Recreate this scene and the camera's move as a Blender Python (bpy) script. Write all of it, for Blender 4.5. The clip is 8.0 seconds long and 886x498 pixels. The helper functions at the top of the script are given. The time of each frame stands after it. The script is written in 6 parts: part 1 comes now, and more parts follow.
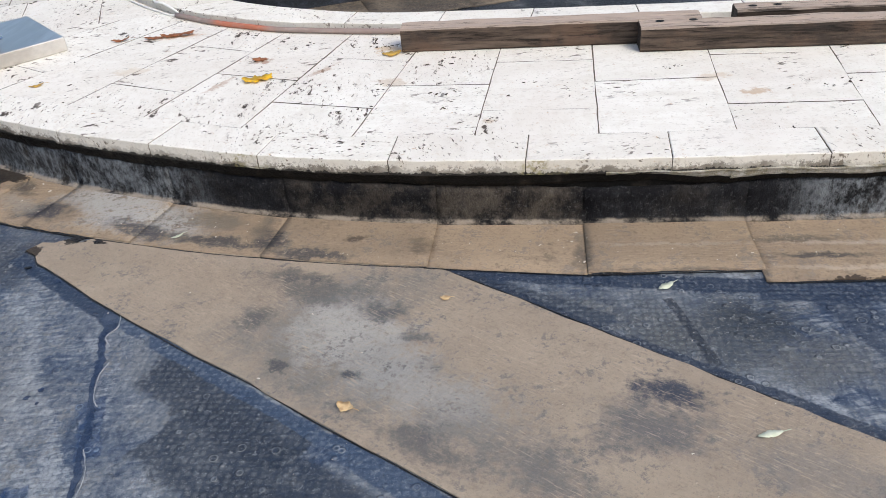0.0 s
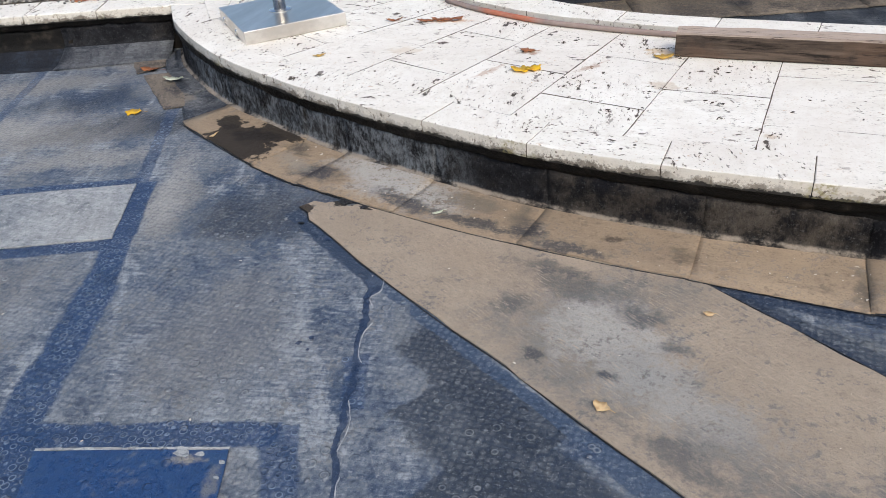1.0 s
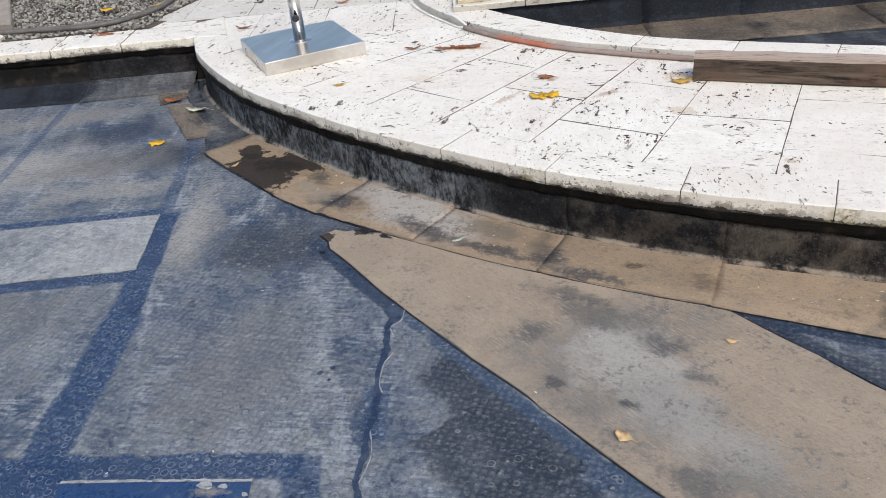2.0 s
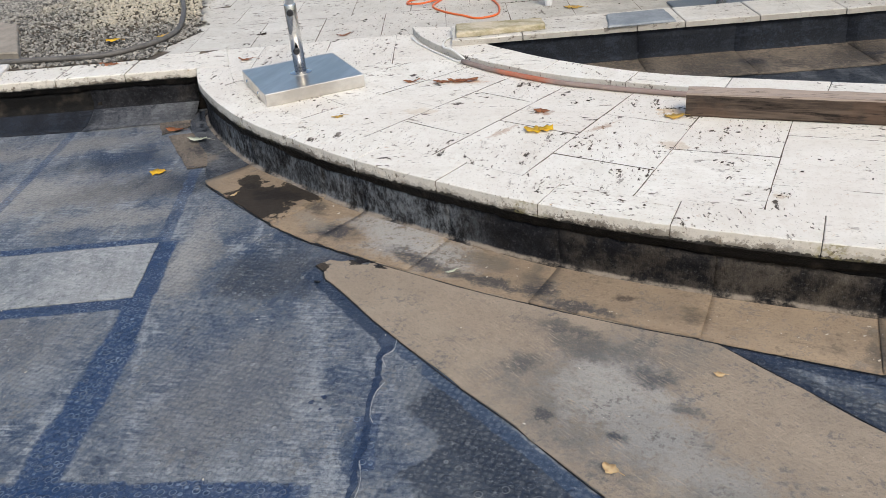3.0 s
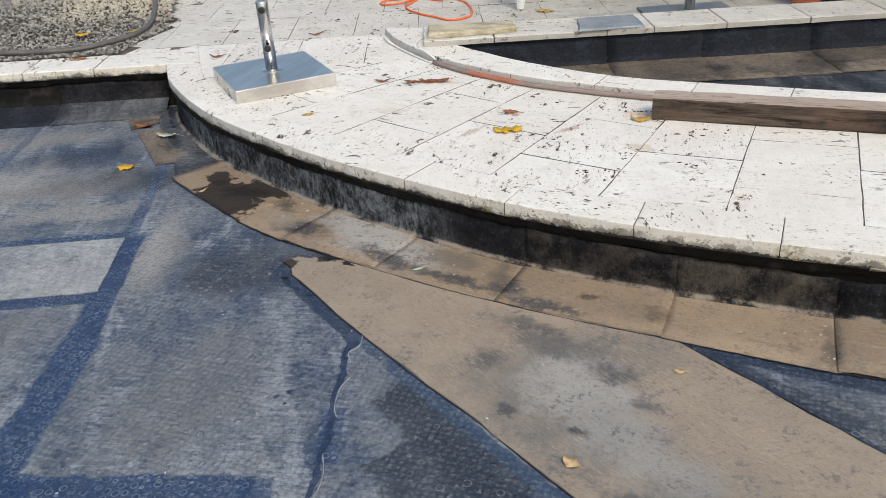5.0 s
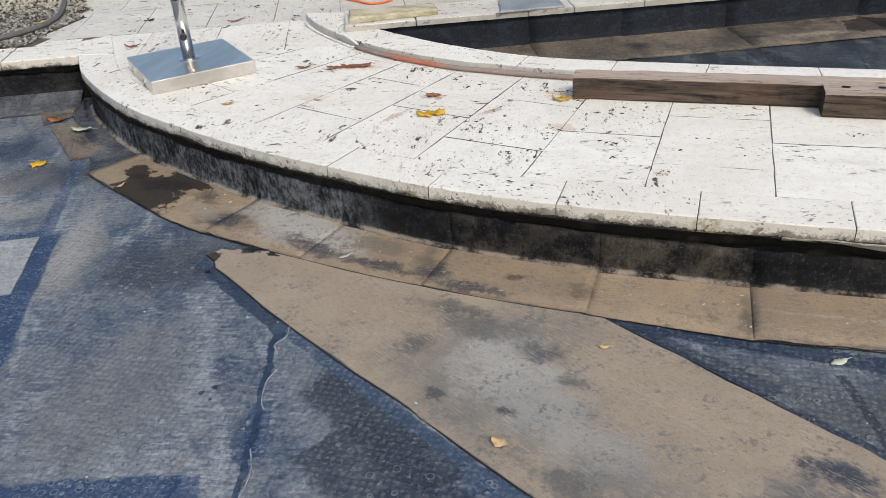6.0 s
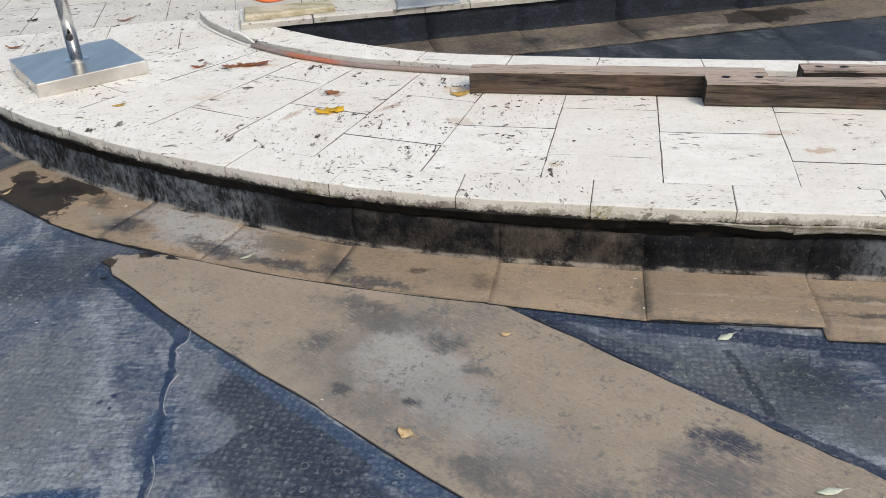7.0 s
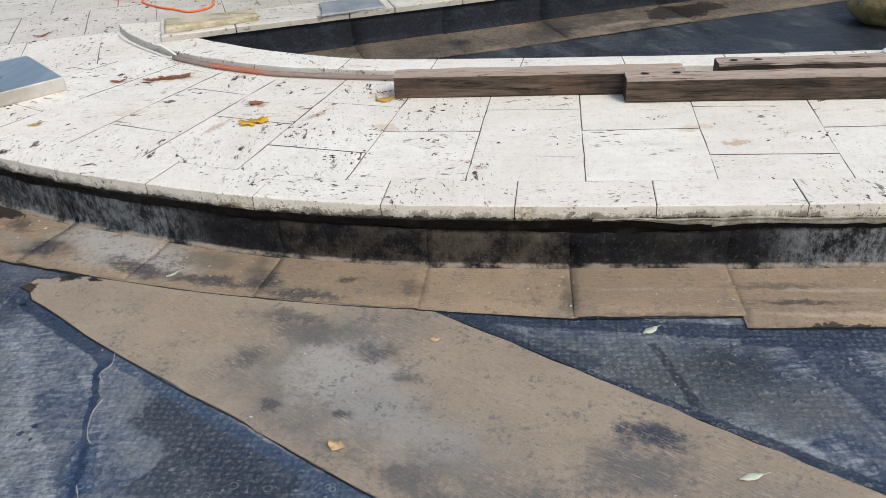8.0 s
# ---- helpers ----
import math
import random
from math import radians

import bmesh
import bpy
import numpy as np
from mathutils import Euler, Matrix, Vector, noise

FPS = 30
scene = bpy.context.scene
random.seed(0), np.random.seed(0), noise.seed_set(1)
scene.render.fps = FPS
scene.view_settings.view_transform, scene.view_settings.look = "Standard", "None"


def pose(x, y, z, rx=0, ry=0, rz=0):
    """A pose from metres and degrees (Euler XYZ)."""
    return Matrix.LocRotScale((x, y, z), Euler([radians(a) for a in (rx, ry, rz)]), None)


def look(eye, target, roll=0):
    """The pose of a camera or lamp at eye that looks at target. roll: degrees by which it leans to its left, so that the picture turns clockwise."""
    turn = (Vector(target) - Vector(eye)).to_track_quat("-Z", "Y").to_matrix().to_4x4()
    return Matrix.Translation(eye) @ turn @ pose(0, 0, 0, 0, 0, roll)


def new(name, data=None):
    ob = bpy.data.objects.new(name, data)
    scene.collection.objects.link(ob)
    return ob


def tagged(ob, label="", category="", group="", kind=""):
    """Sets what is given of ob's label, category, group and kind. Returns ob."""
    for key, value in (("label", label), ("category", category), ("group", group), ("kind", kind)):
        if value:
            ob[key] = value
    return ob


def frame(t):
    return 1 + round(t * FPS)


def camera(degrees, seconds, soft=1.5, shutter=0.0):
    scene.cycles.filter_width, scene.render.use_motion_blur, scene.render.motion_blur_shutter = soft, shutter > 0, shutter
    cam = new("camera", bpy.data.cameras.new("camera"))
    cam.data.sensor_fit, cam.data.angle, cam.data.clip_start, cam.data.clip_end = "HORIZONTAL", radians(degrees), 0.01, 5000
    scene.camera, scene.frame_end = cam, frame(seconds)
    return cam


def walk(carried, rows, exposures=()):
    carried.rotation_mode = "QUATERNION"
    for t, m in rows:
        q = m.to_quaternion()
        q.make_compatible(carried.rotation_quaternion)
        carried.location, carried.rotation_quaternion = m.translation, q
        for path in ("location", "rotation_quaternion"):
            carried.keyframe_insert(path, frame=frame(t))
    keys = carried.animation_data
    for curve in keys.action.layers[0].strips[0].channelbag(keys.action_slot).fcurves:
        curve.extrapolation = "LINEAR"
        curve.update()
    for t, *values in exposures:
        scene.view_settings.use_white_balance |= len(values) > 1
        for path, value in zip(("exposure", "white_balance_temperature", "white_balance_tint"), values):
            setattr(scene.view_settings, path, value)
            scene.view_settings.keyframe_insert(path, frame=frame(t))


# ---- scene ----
cam = camera(56.9, 8.0, soft=0.7)
PATH = [
    (0, (0.29, -0.271, 1.449), (0.072, 1.383, 0.346), -4.6),
    (0.5, (0.128, -0.299, 1.439), (-0.359, 1.306, 0.349), -4.9),
    (1, (0.056, -0.321, 1.447), (-0.593, 1.236, 0.371), -4.4),
    (1.5, (0.041, -0.318, 1.461), (-0.659, 1.228, 0.402), -5.2),
    (1.7, (0.047, -0.313, 1.464), (-0.655, 1.241, 0.42), -5.4),
    (2.8, (0.094, -0.321, 1.492), (-0.623, 1.264, 0.505), -6.6),
    (3, (0.1, -0.324, 1.493), (-0.618, 1.273, 0.525), -5.3),
    (3.5, (0.108, -0.328, 1.5), (-0.617, 1.289, 0.572), -4.0),
    (4, (0.122, -0.344, 1.492), (-0.597, 1.273, 0.559), -3.8),
    (4.5, (0.135, -0.34, 1.484), (-0.558, 1.283, 0.543), -3.7),
    (4.7, (0.125, -0.344, 1.48), (-0.549, 1.282, 0.531), -3.6),
    (5.8, (0.16, -0.323, 1.495), (-0.424, 1.307, 0.494), -4.2),
    (6, (0.17, -0.32, 1.477), (-0.343, 1.331, 0.472), -3.6),
    (6.5, (0.196, -0.327, 1.477), (-0.157, 1.356, 0.457), -2.1),
    (7, (0.21, -0.338, 1.481), (-0.095, 1.355, 0.46), -2.3),
    (7.5, (0.207, -0.355, 1.488), (-0.08, 1.342, 0.47), -2.7),
    (8, (0.28, -0.32, 1.494), (0.098, 1.388, 0.47), -3.0),
]
walk(cam, [(t, look(eye, target, roll)) for t, eye, target, roll in PATH],
     exposures=[(0.0, 0.39, 6330, 9), (1.7, 0.39, 6330, 9), (2.8, 0.25, 6520, 8), (8.0, 0.24, 6460, 7)])

# ---- world and sun: thin bright overcast with a blue upper sky ----
world = bpy.data.worlds.new("sky")
scene.world = world
world.use_nodes = True
wn = world.node_tree
sky = wn.nodes.new("ShaderNodeTexSky")
sky.sky_type, sky.sun_disc = "NISHITA", False
sky.sun_elevation, sky.sun_rotation = radians(50), radians(136)
sky.air_density, sky.dust_density, sky.ozone_density = 1.1, 4.0, 1.2
wn.links.new(sky.outputs[0], wn.nodes["Background"].inputs[0])
wn.nodes["Background"].inputs[1].default_value = 0.15
sun = new("sun", bpy.data.lights.new("sun", "SUN"))
sun.data.energy, sun.data.angle, sun.data.color = 1.2, radians(16), (1.0, 0.97, 0.895)
sun.matrix_world = look((5.0, -3.2, 8.5), (0, 2, 0))


# ---- materials ----
class Nodes:
    """A material's nodes, with short calls for the ones used again and again."""

    def __init__(self, name, rough=0.6, metal=0.0, spec=0.5):
        self.mat = bpy.data.materials.new(name)
        self.mat.use_nodes = True
        self.t = self.mat.node_tree
        self.b = self.t.nodes["Principled BSDF"]
        self.b.inputs["Roughness"].default_value = rough
        self.b.inputs["Metallic"].default_value = metal
        self.b.inputs["Specular IOR Level"].default_value = spec
        self.pos = self.t.nodes.new("ShaderNodeNewGeometry").outputs["Position"]

    def put(self, kind, **kw):
        n = self.t.nodes.new(kind)
        for k, v in kw.items():
            sock = n.inputs[k.replace("_", " ")] if k.replace("_", " ") in n.inputs else n.inputs[k]
            if isinstance(v, bpy.types.NodeSocket):
                self.t.links.new(v, sock)
            else:
                sock.default_value = v
        return n

    def noise(self, scale, detail=4.0, rough=0.55, vec=None, dist=0.0):
        return self.put("ShaderNodeTexNoise", Vector=vec or self.pos, Scale=scale, Detail=detail, Roughness=rough, Distortion=dist).outputs["Fac"]

    def stretch(self, sx, sy, sz, rz=0.0, vec=None):
        n = self.put("ShaderNodeMapping", Vector=vec or self.pos)
        n.inputs["Scale"].default_value = (sx, sy, sz)
        n.inputs["Rotation"].default_value = (0, 0, radians(rz))
        return n.outputs[0]

    def step(self, fac, a, b):
        n = self.put("ShaderNodeMapRange", Value=fac)
        n.interpolation_type = "SMOOTHSTEP"
        n.inputs["From Min"].default_value, n.inputs["From Max"].default_value = a, b
        return n.outputs[0]

    def math(self, op, a, b=0.0):
        n = self.t.nodes.new("ShaderNodeMath")
        n.operation = op
        for i, v in enumerate((a, b)):
            if isinstance(v, bpy.types.NodeSocket):
                self.t.links.new(v, n.inputs[i])
            else:
                n.inputs[i].default_value = v
        return n.outputs[0]

    def mix(self, fac, a, b):
        n = self.t.nodes.new("ShaderNodeMix")
        n.data_type = "RGBA"
        for s, v in ((n.inputs[0], fac), (n.inputs[6], a), (n.inputs[7], b)):
            if isinstance(v, bpy.types.NodeSocket):
                self.t.links.new(v, s)
            elif isinstance(v, tuple):
                s.default_value = (*v, 1.0)
            else:
                s.default_value = v
        return n.outputs[2]

    def blot(self, x, y, rx, ry, turn=0.0, soft=0.55):
        """A ragged round stain on the ground at (x, y)."""
        wob = self.t.nodes.new("ShaderNodeVectorMath")
        wob.operation = "MULTIPLY_ADD"
        nz = self.put("ShaderNodeTexNoise", Vector=self.pos, Scale=min(22.0, 0.9 / min(rx, ry)), Detail=6.0, Roughness=0.68).outputs["Color"]
        self.t.links.new(nz, wob.inputs[0])
        k = 1.9 * min(rx, ry) + 0.03
        wob.inputs[1].default_value = (k, k, 0)
        self.t.links.new(self.pos, wob.inputs[2])
        m = self.put("ShaderNodeMapping", Vector=wob.outputs[0])
        m.vector_type = "TEXTURE"
        m.inputs["Location"].default_value = (x + k / 2, y + k / 2, 0)
        m.inputs["Rotation"].default_value = (0, 0, radians(turn))
        m.inputs["Scale"].default_value = (rx, ry, 1000)
        ln = self.t.nodes.new("ShaderNodeVectorMath")
        ln.operation = "LENGTH"
        self.t.links.new(m.outputs[0], ln.inputs[0])
        return self.step(ln.outputs["Value"], 1.15, soft)

    def bar(self, x0, y0, x1, y1, width):
        """A ragged straight band on the ground."""
        wob = self.t.nodes.new("ShaderNodeVectorMath")
        wob.operation = "MULTIPLY_ADD"
        nz = self.put("ShaderNodeTexNoise", Vector=self.pos, Scale=14.0, Detail=4.0, Roughness=0.6).outputs["Color"]
        self.t.links.new(nz, wob.inputs[0])
        k = min(0.6 * width, 0.045)
        wob.inputs[1].default_value = (k, k, 0)
        self.t.links.new(self.pos, wob.inputs[2])
        m = self.put("ShaderNodeMapping", Vector=wob.outputs[0])
        m.vector_type = "TEXTURE"
        m.inputs["Location"].default_value = ((x0 + x1) / 2 + k / 2, (y0 + y1) / 2 + k / 2, 0)
        m.inputs["Rotation"].default_value = (0, 0, math.atan2(y1 - y0, x1 - x0))
        m.inputs["Scale"].default_value = (math.hypot(x1 - x0, y1 - y0) / 2, width / 2, 1000)
        sep = self.put("ShaderNodeSeparateXYZ", Vector=m.outputs[0])
        far = self.math("MAXIMUM", self.step(self.math("ABSOLUTE", sep.outputs[0]), 0.95, 1.06), self.step(self.math("ABSOLUTE", sep.outputs[1]), 0.55, 1.35))
        return self.math("SUBTRACT", 1.0, far)

    def bump(self, height, strength, dist, normal=None):
        n = self.put("ShaderNodeBump", Height=height, Strength=strength, Distance=dist)
        if normal:
            self.t.links.new(normal, n.inputs["Normal"])
        return n.outputs[0]

    def done(self, colour, normal=None, rough=None):
        for v, s in ((colour, "Base Color"), (normal, "Normal"), (rough, "Roughness")):
            if isinstance(v, bpy.types.NodeSocket):
                self.t.links.new(v, self.b.inputs[s])
            elif isinstance(v, tuple):
                self.b.inputs[s].default_value = (*v, 1.0)
        return self.mat


def plain(name, c1, c2, scale=9.0, rough=0.6, metal=0.0, bump=0.25, depth=0.003, sx=1.0, sy=1.0, sz=1.0, rz=0.0, spec=0.5):
    """Two-tone worn surface with grain; sx, sy, sz below 1 draw the grain out along that axis."""
    n = Nodes(name, rough, metal, spec)
    v = n.stretch(sx, sy, sz, rz)
    a = n.noise(scale, 6, 0.62, v)
    b = n.noise(scale * 7, 4, 0.65, v)
    col = n.mix(n.step(n.math("ADD", n.math("MULTIPLY", a, 0.7), n.math("MULTIPLY", b, 0.3)), 0.36, 0.64), c1, c2)
    r = n.math("ADD", n.math("MULTIPLY", a, 0.25), rough - 0.12)
    return n.done(col, n.bump(b, bump, depth), r)


def liner_material(name, base, dust, amount, blots=(), rings=0.5, rough=0.42, weave=True, dust2=None, grain=24.0, bars=(), cells=0.0, wisps=0.0, brush=0.40, speck=1.0, thread=85.0):
    """Bitumen or rubber sheet: base colour, dried mud on it, ragged stains, small blister rings and a woven grain."""
    n = Nodes(name, spec=0.32)
    big = n.noise(2.1, 7, 0.66)
    mid = n.noise(7.0, 7, 0.70)
    spot = n.noise(27.0, 6, 0.72)
    grit = n.noise(52.0, 5, 0.75)
    fine = n.noise(130.0, 4, 0.75)
    rnd = n.put("ShaderNodeObjectInfo").outputs["Random"]
    m = n.math("ADD", n.math("MULTIPLY", n.math("SUBTRACT", big, 0.5), 1.15), n.math("ADD", n.math("MULTIPLY", mid, 0.45), 0.29))
    m = n.math("ADD", m, n.math("MULTIPLY", n.math("SUBTRACT", spot, 0.5), 0.45))
    m = n.math("ADD", m, n.math("MULTIPLY", n.math("SUBTRACT", grit, 0.5), 0.50))
    mud = n.step(m, 0.66 - 0.45 * amount, 1.04 - 0.45 * amount)
    dusty = n.mix(n.step(n.noise(3.1, 6, 0.65), 0.38, 0.62), dust, dust2 or tuple(0.78 * c for c in dust))
    col = n.mix(mud, base, dusty)
    ragged = n.math("ADD", n.math("ADD", n.math("MULTIPLY", mid, 1.1), n.math("MULTIPLY", spot, 0.8)), n.math("ADD", n.math("MULTIPLY", grit, 0.9), -1.4))
    drift = n.math("ADD", n.math("ADD", n.math("MULTIPLY", mid, 1.2), n.math("MULTIPLY", spot, 0.5)), -0.85)
    if wisps:
        # dried silt left in streaks by the draining water
        w1 = n.noise(7.0, 8, 0.72, n.put("ShaderNodeMapping", Vector=n.stretch(1, 1, 1, 62), Scale=(0.30, 1.0, 1.0)).outputs[0], 0.5)
        w2 = n.noise(60.0, 5, 0.7, n.put("ShaderNodeMapping", Vector=n.stretch(1, 1, 1, -14), Scale=(0.16, 1.0, 1.0)).outputs[0], 0.4)
        f = n.step(n.math("ADD", w1, n.math("MULTIPLY", n.math("SUBTRACT", w2, 0.5), 0.6)), 0.50, 0.66)
        col = n.mix(n.math("MULTIPLY", f, wisps), col, tuple(min(1, 1.35 * c) for c in dust))
        g = n.step(n.math("ADD", w1, n.math("MULTIPLY", n.math("SUBTRACT", w2, 0.5), 0.4)), 0.43, 0.31)
        col = n.mix(n.math("MULTIPLY", g, 0.8 * wisps), col, tuple(0.75 * c for c in base))
    for x, y, rx, ry, turn, colour, strength in (b for b in blots if b[6] <= 0.98):
        tinted = strength > 0.88
        rag = n.math("ADD", drift, n.math("MULTIPLY", n.math("SUBTRACT", grit, 0.5), 1.5))
        f = n.step(n.math("ADD", n.blot(x, y, rx * 1.35, ry * 1.35, turn, 0.0), rag), *((0.08, 0.85) if tinted else (0.08, 1.0)))
        col = n.mix(n.math("MULTIPLY", f, strength), col, colour)
    soaked = None
    for x0, y0, x1, y1, width, colour, strength in bars:
        f = n.step(n.math("ADD", n.bar(x0, y0, x1, y1, width), n.math("MULTIPLY", ragged, 0.8)), 0.25, 0.75)
        if colour == WET:
            soaked = n.math("MAXIMUM", soaked, f) if soaked else f
        col = n.mix(n.math("MULTIPLY", f, strength), col, colour)
    # broken tone from grain, wear and the odd pale speck
    col = n.mix(n.math("MULTIPLY", n.step(spot, 0.48, 0.30), 0.45 * speck), col, tuple(0.45 * c for c in base))
    col = n.mix(n.math("MULTIPLY", n.step(spot, 0.56, 0.74), 0.40 * speck), col, tuple(min(1, 1.45 * c) for c in dust))
    col = n.mix(n.math("MULTIPLY", n.step(grit, 0.55, 0.68), 0.45 * speck), col, tuple(min(1, 1.5 * c) for c in dust))
    col = n.mix(n.math("MULTIPLY", n.step(grit, 0.44, 0.32), 0.55 * speck), col, tuple(0.4 * c for c in base))
    col = n.mix(n.math("MULTIPLY", n.step(fine, 0.56, 0.68), 0.40 * speck), col, tuple(min(1, 1.55 * c) for c in dust))
    col = n.mix(n.math("MULTIPLY", n.step(fine, 0.44, 0.33), 0.50 * speck), col, tuple(0.45 * c for c in base))
    col = n.mix(n.math("MULTIPLY", rnd, 0.22), col, tuple(0.6 * c for c in base))
    nor = n.bump(n.math("ADD", n.math("ADD", spot, grit), n.math("MULTIPLY", fine, 0.5)), 0.8, 0.008)
    if weave:
        w = n.noise(thread, 5, 0.65, n.put("ShaderNodeMapping", Vector=n.stretch(1, 1, 1, grain), Scale=(0.16, 1.0, 1.0)).outputs[0], 0.5)
        nor = n.bump(w, 0.30, 0.003, nor)
        where = n.step(n.noise(4, 5, 0.65), 0.40, 0.62)
        col = n.mix(n.math("MULTIPLY", n.math("MULTIPLY", n.step(w, 0.52, 0.66), where), brush), col, tuple(min(1, c * 1.4) for c in dust))
        col = n.mix(n.math("MULTIPLY", n.math("MULTIPLY", n.step(w, 0.47, 0.30), n.step(n.noise(9, 5, 0.6), 0.35, 0.65)), 0.45 * brush), col, tuple(0.6 * c for c in base))
    if cells:
        c = n.put("ShaderNodeTexVoronoi", Vector=n.stretch(1, 1, 0), Scale=50.0, Randomness=0.38).outputs["Distance"]
        knob = n.step(c, 0.55, 0.12)
        seen = n.step(n.math("ADD", n.noise(2.6, 5, 0.65), n.math("MULTIPLY", spot, 0.25)), 0.50, 0.78)
        nor = n.bump(knob, 0.5 * cells, 0.004, nor)
        col = n.mix(n.math("MULTIPLY", n.math("MULTIPLY", knob, seen), 0.30 * cells), col, tuple(min(1, 1.25 * x) for x in dust))
        col = n.mix(n.math("MULTIPLY", n.step(c, 0.40, 0.62), 0.34 * cells), col, tuple(0.7 * x for x in base))
    if rings:
        v = n.put("ShaderNodeTexVoronoi", Vector=n.stretch(1, 1, 0), Scale=26.0, Randomness=0.85)
        d = v.outputs["Distance"]
        tone = n.put("ShaderNodeSeparateColor", Color=v.outputs["Color"])
        size = n.math("MULTIPLY", tone.outputs[1], 0.12)
        d = n.math("ADD", d, size)
        pick = n.step(tone.outputs[0], 0.62 - 0.3 * rings, 0.66 - 0.3 * rings)
        ring = n.math("MULTIPLY", n.math("MULTIPLY", n.step(d, 0.24, 0.32), n.step(d, 0.40, 0.33)), pick)
        ring = n.math("MULTIPLY", ring, n.step(n.noise(3.7, 4, 0.6), 0.44, 0.60))
        blister = n.math("MULTIPLY", n.step(d, 0.42, 0.2), pick)
        nor = n.bump(n.math("ADD", ring, n.math("MULTIPLY", blister, 0.8)), 0.9, 0.005, nor)
        # light caught on the ring edges, painted pale besides the bump
        col = n.mix(n.math("MULTIPLY", n.math("MULTIPLY", ring, spot), 0.75 * rings), col, tuple(min(1, 1.7 * c) for c in dust))
    if soaked:
        # blisters stand close together where the sheet stays wet
        v = n.put("ShaderNodeTexVoronoi", Vector=n.stretch(1, 1, 0), Scale=36.0, Randomness=0.45)
        d = n.math("ADD", v.outputs["Distance"], n.math("MULTIPLY", n.math("SUBTRACT", grit, 0.5), 0.25))
        rim = n.math("MULTIPLY", n.math("MULTIPLY", n.step(d, 0.26, 0.34), n.step(d, 0.44, 0.36)), soaked)
        nor = n.bump(rim, 0.9, 0.004, nor)
        # lit blister rims painted into the colour
        col = n.mix(n.math("MULTIPLY", n.math("MULTIPLY", rim, n.step(mid, 0.38, 0.55)), 0.8), col, (0.20, 0.26, 0.35))
    r = n.math("ADD", n.math("ADD", n.math("MULTIPLY", mud, 0.30), n.math("MULTIPLY", spot, 0.2)), rough - 0.12)
    for x, y, rx, ry, turn, colour, strength in (b for b in blots if b[6] > 0.98):
        shore = n.math("ADD", n.math("MULTIPLY", n.math("SUBTRACT", mid, 0.5), 1.1), n.math("MULTIPLY", n.math("SUBTRACT", grit, 0.5), 0.12))
        f = n.step(n.math("ADD", n.blot(x, y, rx * 1.35, ry * 1.35, turn, 0.0), shore), 0.20, 0.30)
        col = n.mix(n.math("MULTIPLY", f, 0.93), col, n.mix(n.step(spot, 0.4, 0.7), colour, tuple(1.25 * c for c in colour)))
        r = n.math("SUBTRACT", r, n.math("MULTIPLY", f, 0.03))
    return n.done(col, nor, r)


# liner base, its blue partly the sky's sheen put into the colour
SLATE, GREY = (0.030, 0.056, 0.110), (0.264, 0.282, 0.296)
BLACK = (0.012, 0.013, 0.016)
# wet sheet, with the blue sky it mirrors mixed into the colour
WET = (0.008, 0.042, 0.128)
STEEL = (0.045, 0.075, 0.13)
DARK = (0.020, 0.025, 0.034)
NAVY = (0.014, 0.028, 0.058)
SEAMS = [(-2.50, 2.62, -2.14, 1.90, 0.06, WET, 0.55), (-2.14, 1.93, -1.81, 1.26, 0.105, WET, 0.95), (-1.82, 1.28, -1.58, 0.66, 0.135, WET, 0.95), (-1.60, 0.70, -1.38, 0.1, 0.26, WET, 0.95),
         (-2.17, 1.945, -3.2, 1.49, 0.05, WET, 0.9), (-1.98, 1.495, -3.1, 1.0, 0.075, WET, 0.9), (-3.62, 3.05, -2.95, 1.55, 0.05, WET, 0.5),
         (-1.60, 0.66, -0.92, 0.872, 0.09, WET, 0.9), (-0.93, 0.90, -0.66, 0.4, 0.10, WET, 0.75),
         (-0.74, 1.33, -0.26, 1.03, 0.17, DARK, 0.85), (-0.62, 1.12, -0.06, 0.76, 0.26, DARK, 0.85), (-0.5, 0.85, 0.15, 0.45, 0.36, DARK, 0.85),
         (-1.44, 1.87, -0.96, 1.54, 0.06, (0.014, 0.030, 0.065), 0.9), (-0.98, 1.56, -0.44, 1.225, 0.05, STEEL, 0.9), (-0.46, 1.235, -0.16, 1.045, 0.045, STEEL, 0.9), (-0.18, 1.06, 0.9, 0.36, 0.075, STEEL, 0.9),
         (-0.86, 1.20, -0.78, 1.00, 0.07, WET, 0.6), (-0.83, 1.45, -0.76, 1.28, 0.05, (0.20, 0.21, 0.215), 0.5),
         (0.10, 1.73, 0.50, 1.52, 0.09, (0.03, 0.04, 0.055), 0.8), (0.03, 1.775, 0.97, 1.69, 0.075, NAVY, 0.95), (0.93, 1.68, 1.8, 1.64, 0.11, NAVY, 0.9), (1.12, 1.66, 1.40, 1.05, 0.13, NAVY, 0.8),
         (0.672, 1.64, 0.76, 1.35, 0.030, BLACK, 0.75), (0.02, 1.81, 0.58, 1.42, 0.035, (0.012, 0.02, 0.04), 0.85), (0.55, 1.445, 1.14, 1.08, 0.05, (0.012, 0.02, 0.04), 0.85), (1.12, 1.09, 2.4, 0.43, 0.06, (0.012, 0.02, 0.04), 0.85)]
